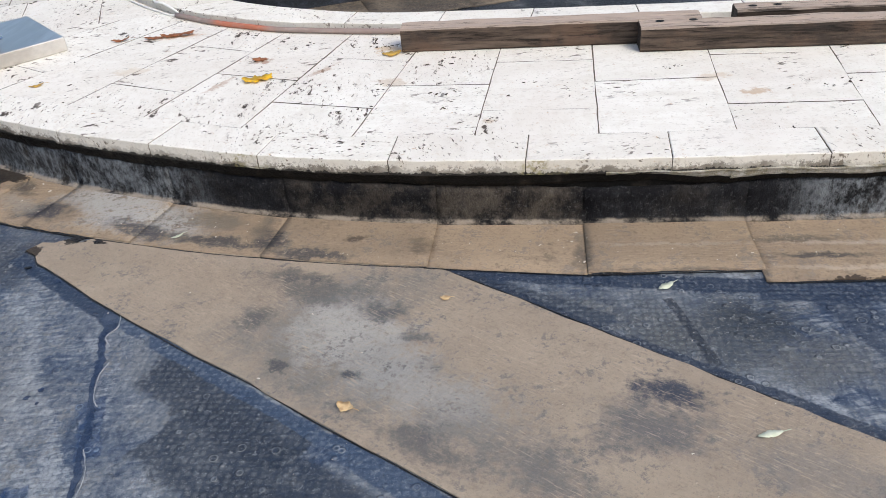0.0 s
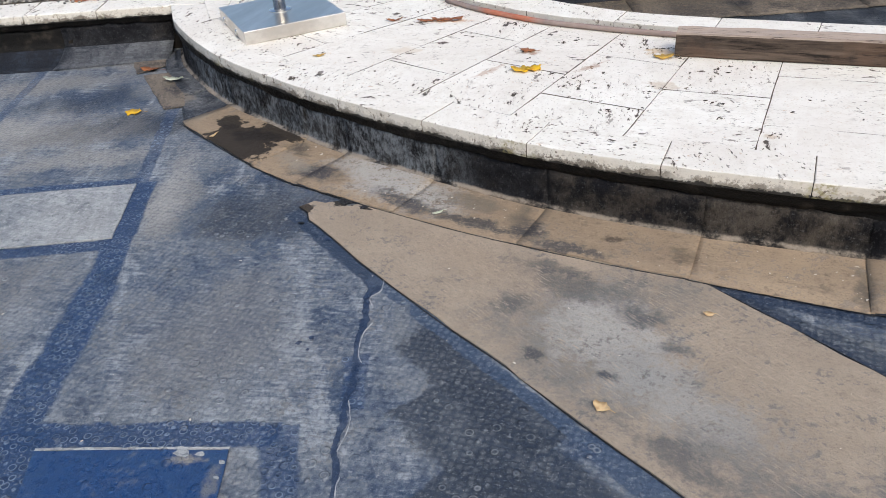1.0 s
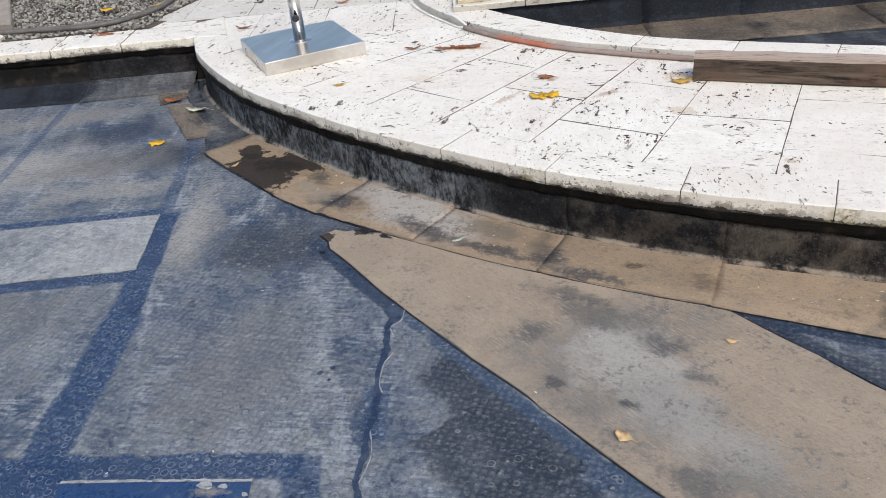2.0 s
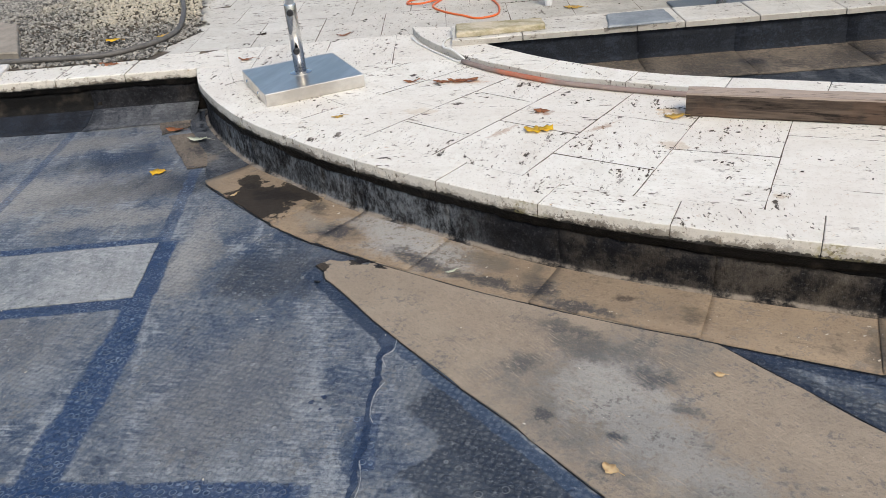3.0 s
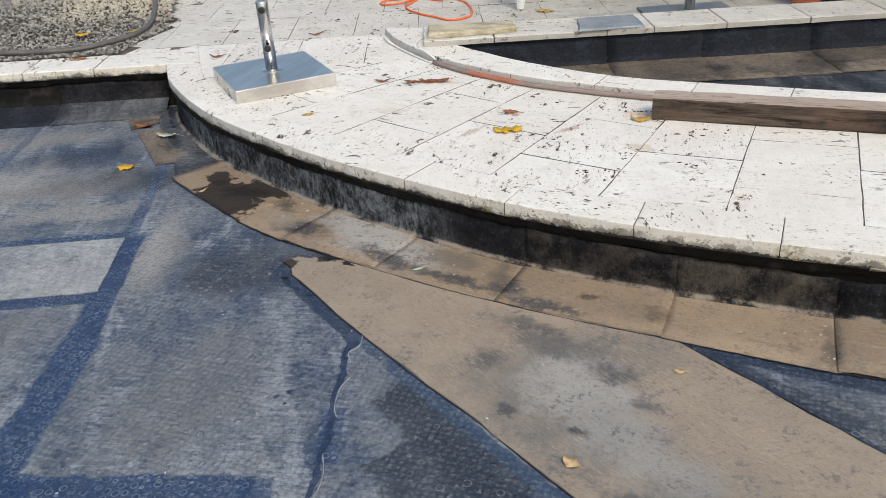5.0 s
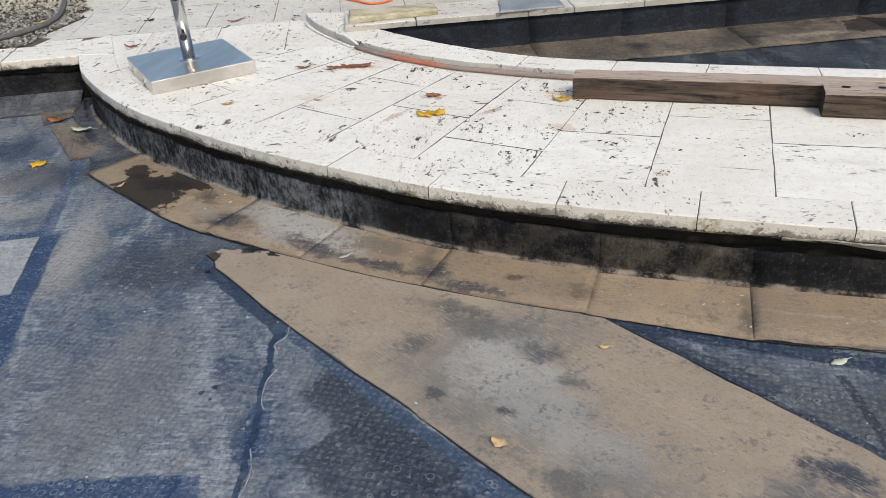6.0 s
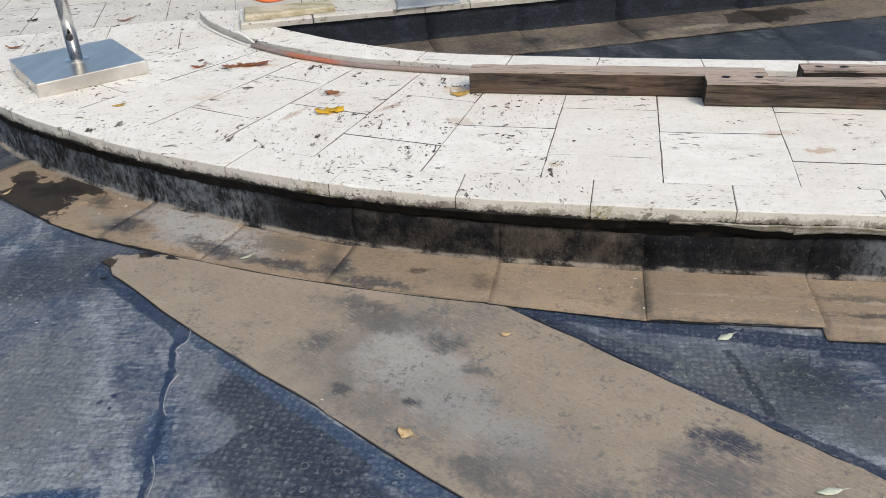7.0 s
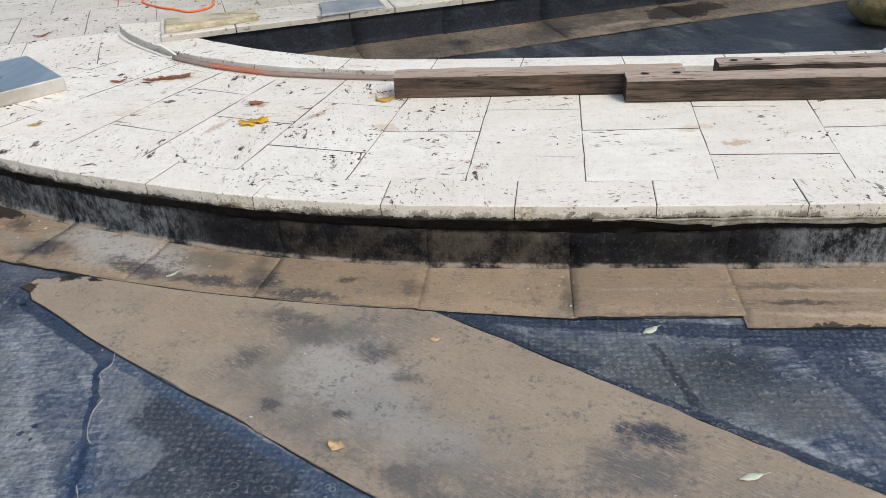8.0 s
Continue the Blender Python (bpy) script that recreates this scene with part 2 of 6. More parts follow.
M_floor = liner_material(
    "pond_liner", SLATE, GREY, 0.80,
    blots=[(0.75, 1.50, 0.42, 0.20, -20, (0.062, 0.068, 0.070), 0.86), (0.90, 1.50, 0.14, 0.14, -20, (0.032, 0.036, 0.038), 0.8), (0.66, 1.46, 0.10, 0.10, -25, (0.10, 0.10, 0.09), 0.6), (-0.66, 1.33, 0.14, 0.09, -35, (0.024, 0.028, 0.036), 0.8),
           (-1.92, 1.80, 0.12, 0.36, 20, (0.30, 0.285, 0.255), 0.8), (-3.0, 2.6, 0.4, 0.16, 30, (0.022, 0.025, 0.032), 0.6), (-3.0, 2.20, 0.65, 0.22, 25, (0.42, 0.395, 0.35), 0.85), (-3.35, 2.75, 0.5, 0.14, 25, (0.30, 0.285, 0.255), 0.8), (-2.55, 2.05, 0.34, 0.15, 25, (0.38, 0.36, 0.32), 0.8),
           (-2.45, 2.45, 0.26, 0.18, 20, (0.03, 0.034, 0.042), 0.75), (-1.52, 1.84, 0.40, 0.21, 30, (0.032, 0.034, 0.041), 0.85), (-2.00, 1.92, 0.08, 0.42, 24, (0.40, 0.385, 0.355), 0.8), (-2.62, 2.38, 0.36, 0.17, 25, (0.032, 0.031, 0.031), 0.85), (-3.2, 3.1, 0.5, 0.10, 22, (0.27, 0.255, 0.225), 0.7), (-3.7, 2.5, 0.4, 0.14, 25, (0.34, 0.32, 0.285), 0.8),
           (-2.75, 2.25, 0.4, 0.14, 30, (0.24, 0.225, 0.20), 0.7),
           (-2.3, 1.25, 0.35, 0.25, 10, (0.22, 0.21, 0.19), 0.6), (-1.3, 1.2, 0.35, 0.3, 10, (0.21, 0.205, 0.195), 0.6), (1.05, 1.36, 0.22, 0.12, 20, (0.12, 0.122, 0.118), 0.6),
           (0.40, 1.60, 0.14, 0.05, -25, (0.15, 0.15, 0.142), 0.7), (1.5, 1.3, 0.3, 0.2, 0, (0.13, 0.13, 0.125), 0.6)],
    rings=0.8, bars=SEAMS, cells=0.7, weave=False, wisps=1.0)
M_brown = liner_material(
    "mud_stained_strip", (0.200, 0.170, 0.138), (0.308, 0.250, 0.190), 1.4,
    blots=[(-0.28, 1.50, 0.34, 0.27, 35, (0.165, 0.160, 0.148), 0.86), (0.05, 1.18, 0.40, 0.18, -30, (0.175, 0.170, 0.158), 0.85),
           (-0.24, 1.50, 0.20, 0.17, -30, (0.39, 0.375, 0.345), 0.88), (-0.36, 1.68, 0.22, 0.07, -15, (0.10, 0.10, 0.098), 0.8), (0.0, 1.26, 0.26, 0.11, -30, (0.35, 0.335, 0.31), 0.7), (-0.12, 1.36, 0.10, 0.16, -30, (0.30, 0.295, 0.28), 0.6),
           (-0.44, 1.75, 0.15, 0.045, -12, (0.075, 0.078, 0.082), 0.75), (-0.51, 1.55, 0.07, 0.05, 30, (0.085, 0.087, 0.09), 0.8), (-0.14, 1.57, 0.09, 0.05, -20, (0.075, 0.08, 0.088), 0.85),
           (-0.39, 1.33, 0.035, 0.03, 0, (0.06, 0.065, 0.072), 0.9), (-0.19, 1.30, 0.03, 0.02, 0, (0.045, 0.055, 0.07), 0.9), (-0.03, 1.46, 0.05, 0.03, -20, (0.085, 0.087, 0.092), 0.8),
           (0.02, 1.06, 0.20, 0.05, -30, (0.10, 0.10, 0.102), 0.8), (0.30, 1.00, 0.22, 0.09, -30, (0.13, 0.128, 0.125), 0.8),
           (0.56, 1.15, 0.16, 0.13, -10, (0.105, 0.108, 0.115), 0.85), (0.62, 1.245, 0.095, 0.062, -10, (0.030, 0.042, 0.068), 0.95),
           (-1.42, 1.87, 0.05, 0.05, 0, (0.03, 0.022, 0.016), 1.0), (-1.28, 1.975, 0.05, 0.025, -10, (0.02, 0.018, 0.016), 1.0), (-1.18, 1.955, 0.03, 0.012, -10, (0.02, 0.018, 0.016), 1.0),
           (1.0, 0.95, 0.35, 0.1, -28, (0.18, 0.17, 0.16), 0.6), (-0.72, 1.72, 0.30, 0.10, -25, (0.33, 0.262, 0.195), 0.6)],
    rings=0.0, rough=0.58, dust2=(0.355, 0.29, 0.22), grain=32, brush=0.62, speck=0.5, thread=170.0)
M_skirt = liner_material(
    "mud_stained_skirt", (0.13, 0.104, 0.080), (0.305, 0.230, 0.158), 1.25,
    blots=[(-1.18, 2.16, 0.30, 0.16, -22, (0.46, 0.455, 0.44), 0.9), (-1.02, 2.08, 0.24, 0.09, -18, (0.48, 0.47, 0.45), 0.8),
           (-1.48, 2.15, 0.13, 0.075, 10, (0.035, 0.042, 0.058), 0.92), (-1.07, 2.025, 0.15, 0.05, -20, (0.045, 0.052, 0.066), 0.92), (-0.78, 1.945, 0.20, 0.038, -12, (0.05, 0.053, 0.06), 0.92), (-0.58, 1.935, 0.07, 0.065, 20, (0.04, 0.046, 0.056), 0.92), (-0.42, 1.86, 0.16, 0.035, -10, (0.05, 0.053, 0.06), 0.92),
           (-0.80, 2.08, 0.16, 0.06, -15, (0.15, 0.135, 0.115), 0.7), (-0.62, 2.02, 0.05, 0.10, 0, (0.10, 0.09, 0.078), 0.7),
           (-1.96, 2.33, 0.21, 0.13, -35, (0.013, 0.010, 0.008), 1.0), (-1.84, 2.43, 0.15, 0.08, 5, (0.013, 0.010, 0.008), 1.0), (-2.10, 2.50, 0.08, 0.05, -35, (0.015, 0.012, 0.009), 1.0),
           (-1.62, 2.22, 0.12, 0.05, -30, (0.30, 0.27, 0.225), 0.8), (-1.66, 2.33, 0.08, 0.05, -30, (0.05, 0.046, 0.042), 0.85), (-2.33, 2.56, 0.10, 0.08, -35, (0.33, 0.27, 0.20), 0.9),
           (1.25, 1.70, 0.13, 0.03, 0, (0.04, 0.028, 0.02), 1.0), (1.42, 1.69, 0.10, 0.014, 0, (0.04, 0.028, 0.02), 1.0), (1.15, 1.84, 0.16, 0.014, 0, (0.07, 0.065, 0.06), 0.92), (1.10, 1.93, 0.16, 0.02, 0, (0.09, 0.08, 0.068), 0.75),
           (0.44, 1.85, 0.025, 0.12, 0, (0.10, 0.085, 0.07), 0.8), (-0.29, 1.95, 0.045, 0.022, 0, (0.075, 0.055, 0.04), 0.9), (-0.07, 1.90, 0.05, 0.05, 0, (0.11, 0.085, 0.06), 0.8), (0.72, 1.76, 0.28, 0.016, 0, (0.15, 0.125, 0.10), 0.85), (0.72, 1.90, 0.24, 0.012, 0, (0.40, 0.335, 0.265), 0.8), (1.3, 1.78, 0.3, 0.014, 0, (0.42, 0.345, 0.27), 0.8), (1.3, 1.91, 0.3, 0.012, 0, (0.42, 0.35, 0.28), 0.8)],
    rings=0.0, rough=0.55, dust2=(0.35, 0.265, 0.18), grain=2, speck=0.55, thread=150.0, brush=0.45)
# darker mud tone that also carries the deeper pond's shade
M_skirt_far = liner_material("far_skirt", (0.045, 0.038, 0.032), (0.21, 0.17, 0.128), 0.85, rings=0.0, rough=0.6, grain=-20,
                             blots=[(-0.05, 4.22, 0.10, 0.06, 20, (0.02, 0.022, 0.028), 0.95), (1.30, 4.78, 0.30, 0.12, 25, (0.022, 0.017, 0.013), 1.0), (0.55, 4.42, 0.10, 0.03, 20, (0.03, 0.03, 0.034), 0.92), (0.9, 4.52, 0.2, 0.04, 22, (0.30, 0.245, 0.185), 0.8)])
M_floor_far = liner_material("second_pond_liner", (0.018, 0.023, 0.031), (0.105, 0.11, 0.115), 0.5, rings=0.4, cells=0.5, weave=False, wisps=0.8,
                             bars=[(1.30, 4.60, 1.40, 3.6, 0.05, BLACK, 0.8), (0.2, 4.28, 1.6, 4.78, 0.06, BLACK, 0.85), (1.55, 4.8, 2.1, 3.6, 0.25, (0.018, 0.024, 0.036), 0.8)])
M_patch = liner_material("grey_liner_patch", (0.15, 0.168, 0.19), (0.40, 0.41, 0.41), 0.9, rings=0.2, cells=0.3, weave=False, wisps=0.5)
# damp sheet; the strong blue includes painted sky reflection
M_wetpatch = liner_material("wet_blue_liner", (0.012, 0.050, 0.155), (0.030, 0.075, 0.165), 0.45, rings=0.1, rough=0.30, cells=0.15, weave=False, speck=0.5,
                            blots=[(-1.09, 0.725, 0.055, 0.018, 15, (0.36, 0.32, 0.24), 0.8), (-0.99, 0.68, 0.016, 0.06, 20, (0.22, 0.21, 0.18), 0.7)])
M_scrap = liner_material("faded_scrap", (0.045, 0.042, 0.042), (0.235, 0.195, 0.155), 0.78, rings=0.0, rough=0.6, grain=50, brush=0.5,
                         blots=[(-2.62, 2.80, 0.05, 0.10, 45, (0.03, 0.034, 0.042), 0.86), (-2.95, 3.12, 0.06, 0.03, 20, (0.04, 0.036, 0.034), 0.85)])
M_lip = plain("faded_liner_edge", (0.16, 0.18, 0.21), (0.36, 0.37, 0.38), 30, 0.6)
M_tarblue = liner_material("dark_blue_under_sheet", (0.014, 0.032, 0.078), (0.085, 0.11, 0.155), 0.62, rings=0.5, rough=0.4, weave=False)
M_tarseam = liner_material("tar_seam", BLACK, (0.04, 0.046, 0.058), 0.25, rings=0.0, rough=0.34, weave=False)
M_blackskirt = liner_material("black_skirt", (0.006, 0.008, 0.013), (0.026, 0.034, 0.050), 0.32, rings=0.0, rough=0.72, wisps=0.5)
M_darkskirt = liner_material("dark_skirt", (0.020, 0.025, 0.036), (0.155, 0.160, 0.170), 0.58, rings=0.0, rough=0.5, wisps=0.5, blots=[(-2.62, 2.86, 0.03, 0.16, 45, (0.02, 0.024, 0.032), 0.92), (-2.50, 2.72, 0.05, 0.10, 40, (0.24, 0.20, 0.15), 0.8)])


def wall_sheet_material():
    n = Nodes("wall_membrane", rough=0.62, spec=0.10)
    rnd = n.put("ShaderNodeObjectInfo").outputs["Random"]
    mid = n.noise(8, 7, 0.72)
    scuff = n.noise(24, 6, 0.75, n.stretch(1, 1, 0.7))
    fine = n.noise(90, 4, 0.7)
    m = n.math("ADD", n.math("MULTIPLY", mid, 0.6), n.math("MULTIPLY", scuff, 0.5))
    col = n.mix(n.step(m, 0.46, 0.84), (0.006, 0.006, 0.007), (0.062, 0.064, 0.070))
    col = n.mix(n.math("MULTIPLY", n.step(n.noise(2.7, 6, 0.7), 0.52, 0.64), n.math("MULTIPLY", scuff, 0.45)), col, (0.11, 0.092, 0.07))
    col = n.mix(n.math("MULTIPLY", n.step(n.noise(3.4, 6, 0.72), 0.46, 0.66), 0.85), col, (0.006, 0.006, 0.008))
    col = n.mix(n.math("MULTIPLY", n.step(fine, 0.55, 0.70), 0.45), col, (0.13, 0.128, 0.125))
    px = n.put("ShaderNodeSeparateXYZ", Vector=n.pos).outputs[0]
    pale = n.math("MULTIPLY", n.step(px, -0.75, -1.05), n.step(px, -3.0, -2.5))
    pale = n.math("MAXIMUM", pale, n.step(px, 1.02, 1.3))
    py = n.put("ShaderNodeSeparateXYZ", Vector=n.pos).outputs[1]
    pale = n.math("MULTIPLY", pale, n.step(py, 3.1, 2.8))
    tan = n.math("MULTIPLY", n.math("MULTIPLY", n.step(px, -0.62, -0.45), n.step(px, 0.5, 0.35)), n.step(py, 3.1, 2.8))
    net = n.put("ShaderNodeTexVoronoi", Vector=n.pos, Scale=150.0).outputs["Distance"]
    tan = n.math("MULTIPLY", n.math("MULTIPLY", tan, n.step(n.math("ADD", mid, n.math("MULTIPLY", scuff, 0.5)), 0.62, 0.86)), n.math("ADD", n.math("MULTIPLY", n.step(net, 0.1, 0.5), 0.35), 0.6))
    col = n.mix(n.math("MULTIPLY", tan, 0.42), col, (0.14, 0.112, 0.08))
    pale = n.math("MULTIPLY", pale, n.step(n.math("ADD", n.math("MULTIPLY", mid, 0.5), n.math("MULTIPLY", n.noise(46, 7, 0.80, n.stretch(1.0, 1.0, 0.55)), 0.7)), 0.50, 0.72))
    col = n.mix(n.math("MULTIPLY", pale, 0.85), col, (0.26, 0.28, 0.30))
    col = n.mix(n.math("MULTIPLY", n.math("MULTIPLY", n.step(n.math("ADD", n.math("MULTIPLY", n.noise(5.5, 7, 0.75), 0.6), n.math("MULTIPLY", n.noise(38, 6, 0.78, n.stretch(1.0, 1.0, 0.5)), 0.4)), 0.49, 0.62), n.step(scuff, 0.36, 0.52)), 0.75), col, (0.008, 0.008, 0.010))
    col = n.mix(n.math("MULTIPLY", rnd, 0.4), col, (0.008, 0.008, 0.010))
    z = n.put("ShaderNodeSeparateXYZ", Vector=n.pos).outputs[2]
    low = n.step(n.math("ADD", z, n.math("MULTIPLY", n.math("SUBTRACT", mid, 0.5), -0.06)), 0.024, 0.004)
    col = n.mix(n.math("MULTIPLY", low, 0.8), col, (0.23, 0.175, 0.12))
    # pale scuffed bend, with its highlight line put into the colour
    crest_light = n.math("ADD", z, n.math("MULTIPLY", n.math("SUBTRACT", scuff, 0.5), 0.02))
    crest_light = n.math("MULTIPLY", n.math("MULTIPLY", n.step(crest_light, 0.012, 0.018), n.step(crest_light, 0.030, 0.020)), n.step(mid, 0.38, 0.56))
    col = n.mix(n.math("MULTIPLY", crest_light, 0.6), col, (0.38, 0.325, 0.265))
    mesh = n.put("ShaderNodeTexVoronoi", Vector=n.pos, Scale=120.0).outputs["Distance"]
    return n.done(col, n.bump(mesh, 0.35, 0.002, n.bump(n.math("ADD", scuff, n.math("MULTIPLY", mid, 0.8)), 0.9, 0.014)))


M_wallsheet = wall_sheet_material()


def tar_material():
    n = Nodes("black_tar", rough=0.55, spec=0.16)
    f = n.noise(28, 6, 0.7)
    col = n.mix(n.step(n.noise(11, 5), 0.52, 0.75), (0.005, 0.0045, 0.004), (0.034, 0.028, 0.022))
    return n.done(col, n.bump(f, 0.9, 0.012))


M_tar = tar_material()


def travertine_material(name, edge=False, side=0.0, tinted=0.0):
    n = Nodes(name, rough=0.62, spec=0.35)
    rnd = n.put("ShaderNodeObjectInfo").outputs["Random"]
    # each slab has its own bedding direction
    turn = n.put("ShaderNodeVectorRotate", Vector=n.pos, Angle=n.math("MULTIPLY", n.math("ROUND", n.math("MULTIPLY", rnd, 3.0)), 1.45))
    shift = n.t.nodes.new("ShaderNodeVectorMath")
    shift.operation = "ADD"
    n.t.links.new(turn.outputs[0], shift.inputs[0])
    cx = n.put("ShaderNodeCombineXYZ", X=n.math("MULTIPLY", rnd, 37.0), Y=n.math("MULTIPLY", rnd, 91.0))
    n.t.links.new(cx.outputs[0], shift.inputs[1])
    p = shift.outputs[0]
    vein = n.noise(3.0, 6, 0.6, n.stretch(1.0, 3.6, 1.0, 0, p), 0.6)
    cloud = n.noise(2.2, 4, 0.5)
    col = n.mix(n.step(vein, 0.35, 0.7), (0.785, 0.762, 0.700), (0.705, 0.675, 0.605))
    col = n.mix(n.math("MULTIPLY", n.step(cloud, 0.42, 0.72), 0.5), col, (0.66, 0.61, 0.55))
    col = n.mix(n.math("MULTIPLY", rnd, 0.35), col, (0.64, 0.59, 0.52))
    col = n.mix(n.math("MULTIPLY", n.step(n.noise(30, 6, 0.75, p), 0.48, 0.66), 0.35), col, (0.56, 0.50, 0.42))
    # open pits along the bedding, and small round ones
    pit = n.noise(22, 4, 0.62, n.stretch(0.72, 1.45, 1.0, 0, p), 0.4)
    px = n.put("ShaderNodeSeparateXYZ", Vector=n.pos).outputs[0]
    zone = n.step(n.math("ADD", n.noise(3.2, 3, 0.5, p), n.math("MULTIPLY", n.step(px, 0.6, -0.3), 0.12)), 0.47, 0.66)
    pits = n.math("MULTIPLY", n.step(pit, 0.628, 0.642), zone)
    dots = n.math("MULTIPLY", n.step(n.noise(80, 2, 0.5, n.stretch(0.55, 1.3, 1, 0, p)), 0.65, 0.69), n.math("ADD", n.math("MULTIPLY", zone, 0.75), 0.25))
    hole = n.math("MAXIMUM", pits, n.math("MULTIPLY", dots, 0.9))
    col = n.mix(n.math("MULTIPLY", n.math("MULTIPLY", n.step(pit, 0.56, 0.63), zone), 0.30), col, (0.42, 0.34, 0.26))
    col = n.mix(hole, col, n.mix(n.noise(30, 3), (0.020, 0.016, 0.012), (0.10, 0.07, 0.045)))
    # old leaf and rust stains
    st = n.step(n.noise(5.5, 5, 0.65), 0.66, 0.78)
    col = n.mix(n.math("MULTIPLY", st, 0.35), col, (0.47, 0.33, 0.20))
    for x, y, rx, ry, turn, c, k in ((1.07, 2.51, 0.09, 0.05, 0, (0.46, 0.31, 0.18), 0.7), (-0.84, 2.97, 0.06, 0.05, 0, (0.30, 0.15, 0.08), 0.7), (0.95, 2.66, 0.10, 0.05, 10, (0.55, 0.42, 0.28), 0.5),
                                     (-0.55, 2.85, 0.03, 0.12, -35, (0.36, 0.22, 0.13), 0.6), (-0.95, 2.72, 0.025, 0.14, -25, (0.42, 0.27, 0.17), 0.6), (-1.36, 3.33, 0.22, 0.05, 5, (0.48, 0.25, 0.12), 0.7),
                                     (0.14, 2.32, 0.05, 0.03, 20, (0.45, 0.33, 0.20), 0.5), (-0.24, 2.70, 0.10, 0.06, 0, (0.50, 0.38, 0.26), 0.5), 
                                     (-0.31, 3.06, 0.10, 0.06, 0, (0.55, 0.36, 0.16), 0.6), 
                                     (-1.4, 2.9, 0.12, 0.07, 0, (0.56, 0.46, 0.33), 0.5)):
        col = n.mix(n.math("MULTIPLY", n.step(n.math("ADD", n.blot(x, y, rx, ry, turn, 0.0), n.math("MULTIPLY", n.math("SUBTRACT", n.noise(38, 6, 0.75), 0.5), 2.2)), 0.25, 0.75), k), col, c)
    col = n.mix(n.math("MULTIPLY", n.step(n.noise(110, 3, 0.6), 0.60, 0.70), 0.45), col, (0.36, 0.31, 0.25))
    grime = n.step(n.noise(17, 5, 0.7), 0.60, 0.74)
    col = n.mix(n.math("MULTIPLY", grime, 0.22), col, (0.33, 0.29, 0.25))
    if tinted:
        # old grime plus the terrace's shade painted in, deeper towards the table side
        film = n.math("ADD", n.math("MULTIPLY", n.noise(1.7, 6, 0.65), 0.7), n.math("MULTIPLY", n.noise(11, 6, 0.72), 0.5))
        grime_shade = n.math("ADD", n.math("MULTIPLY", n.step(px, -2.6, 0.2), 0.75), 0.25)
        col = n.mix(n.math("MULTIPLY", n.math("MULTIPLY", n.step(film, 0.40, 0.75), grime_shade), tinted), col, (0.17, 0.15, 0.12))
        col = n.mix(n.math("MULTIPLY", grime_shade, tinted * 0.78), col, (0.27, 0.248, 0.205))
    if edge:
        geo = n.put("ShaderNodeNewGeometry")
        z = n.put("ShaderNodeSeparateXYZ", Vector=n.pos).outputs[2]
        front = n.step(n.put("ShaderNodeSeparateXYZ", Vector=geo.outputs["Normal"]).outputs[2], 0.75, 0.35)
        rag = n.math("ADD", n.math("MULTIPLY", n.math("SUBTRACT", n.noise(7, 7, 0.75), 0.5), 0.11), n.math("MULTIPLY", n.math("SUBTRACT", n.noise(70, 5, 0.75), 0.5), 0.05))
        patchy = n.step(n.noise(3.3, 5, 0.6), 0.40, 0.60)
        dirt = n.math("MULTIPLY", n.step(n.math("ADD", z, rag), 0.227, 0.215), n.math("ADD", n.math("MULTIPLY", patchy, 0.65), 0.35))
        speck = n.math("MULTIPLY", n.math("MULTIPLY", n.step(n.noise(85, 5, 0.75), 0.52, 0.60), n.step(z, 0.245, 0.222)), patchy)
        dirt = n.math("MAXIMUM", dirt, speck)
        col = n.mix(n.math("MULTIPLY", front, 0.30), col, (0.50, 0.44, 0.35))
        col = n.mix(n.math("MULTIPLY", n.math("MULTIPLY", dirt, front), 0.85), col, n.mix(n.noise(26, 5, 0.7), (0.035, 0.028, 0.02), (0.20, 0.16, 0.115)))
        soot = n.step(n.math("ADD", z, n.math("MULTIPLY", rag, 0.6)), 0.210, 0.205)
        col = n.mix(n.math("MULTIPLY", n.math("MULTIPLY", soot, front), 0.95), col, (0.012, 0.011, 0.010))
        moss = n.math("MULTIPLY", n.step(n.noise(2.6, 6, 0.7), 0.54, 0.66), front)
        col = n.mix(n.math("MULTIPLY", n.math("MULTIPLY", moss, n.step(n.noise(55, 5, 0.7), 0.42, 0.58)), 0.75), col, (0.30, 0.26, 0.12))
    if side:
        # upright faces turn greyer, unevenly
        up = n.put("ShaderNodeSeparateXYZ", Vector=n.put("ShaderNodeNewGeometry").outputs["Normal"]).outputs[2]
        side_grey = n.math("MULTIPLY", n.step(up, 0.75, 0.35), n.math("ADD", n.math("MULTIPLY", n.noise(14, 6, 0.7), 0.8), 0.25))
        col = n.mix(n.math("MULTIPLY", side_grey, side), col, (0.30, 0.275, 0.24))
    nor = n.bump(hole, 0.8, -0.005, n.bump(n.math("ADD", n.noise(48, 5, 0.7), n.noise(9, 4, 0.6, n.stretch(1, 2.5, 1, 0, p))), 0.45, 0.005))
    return n.done(col, nor)


M_trav = travertine_material("travertine")
# terrace copy: dirtier stone with its shade put into the colour
M_trav_dim = travertine_material("travertine_grime_shade", tinted=0.85)
M_coping_old = travertine_material("travertine_mossy_coping", side=0.9, tinted=0.35)
M_edge = travertine_material("travertine_coping", edge=True)


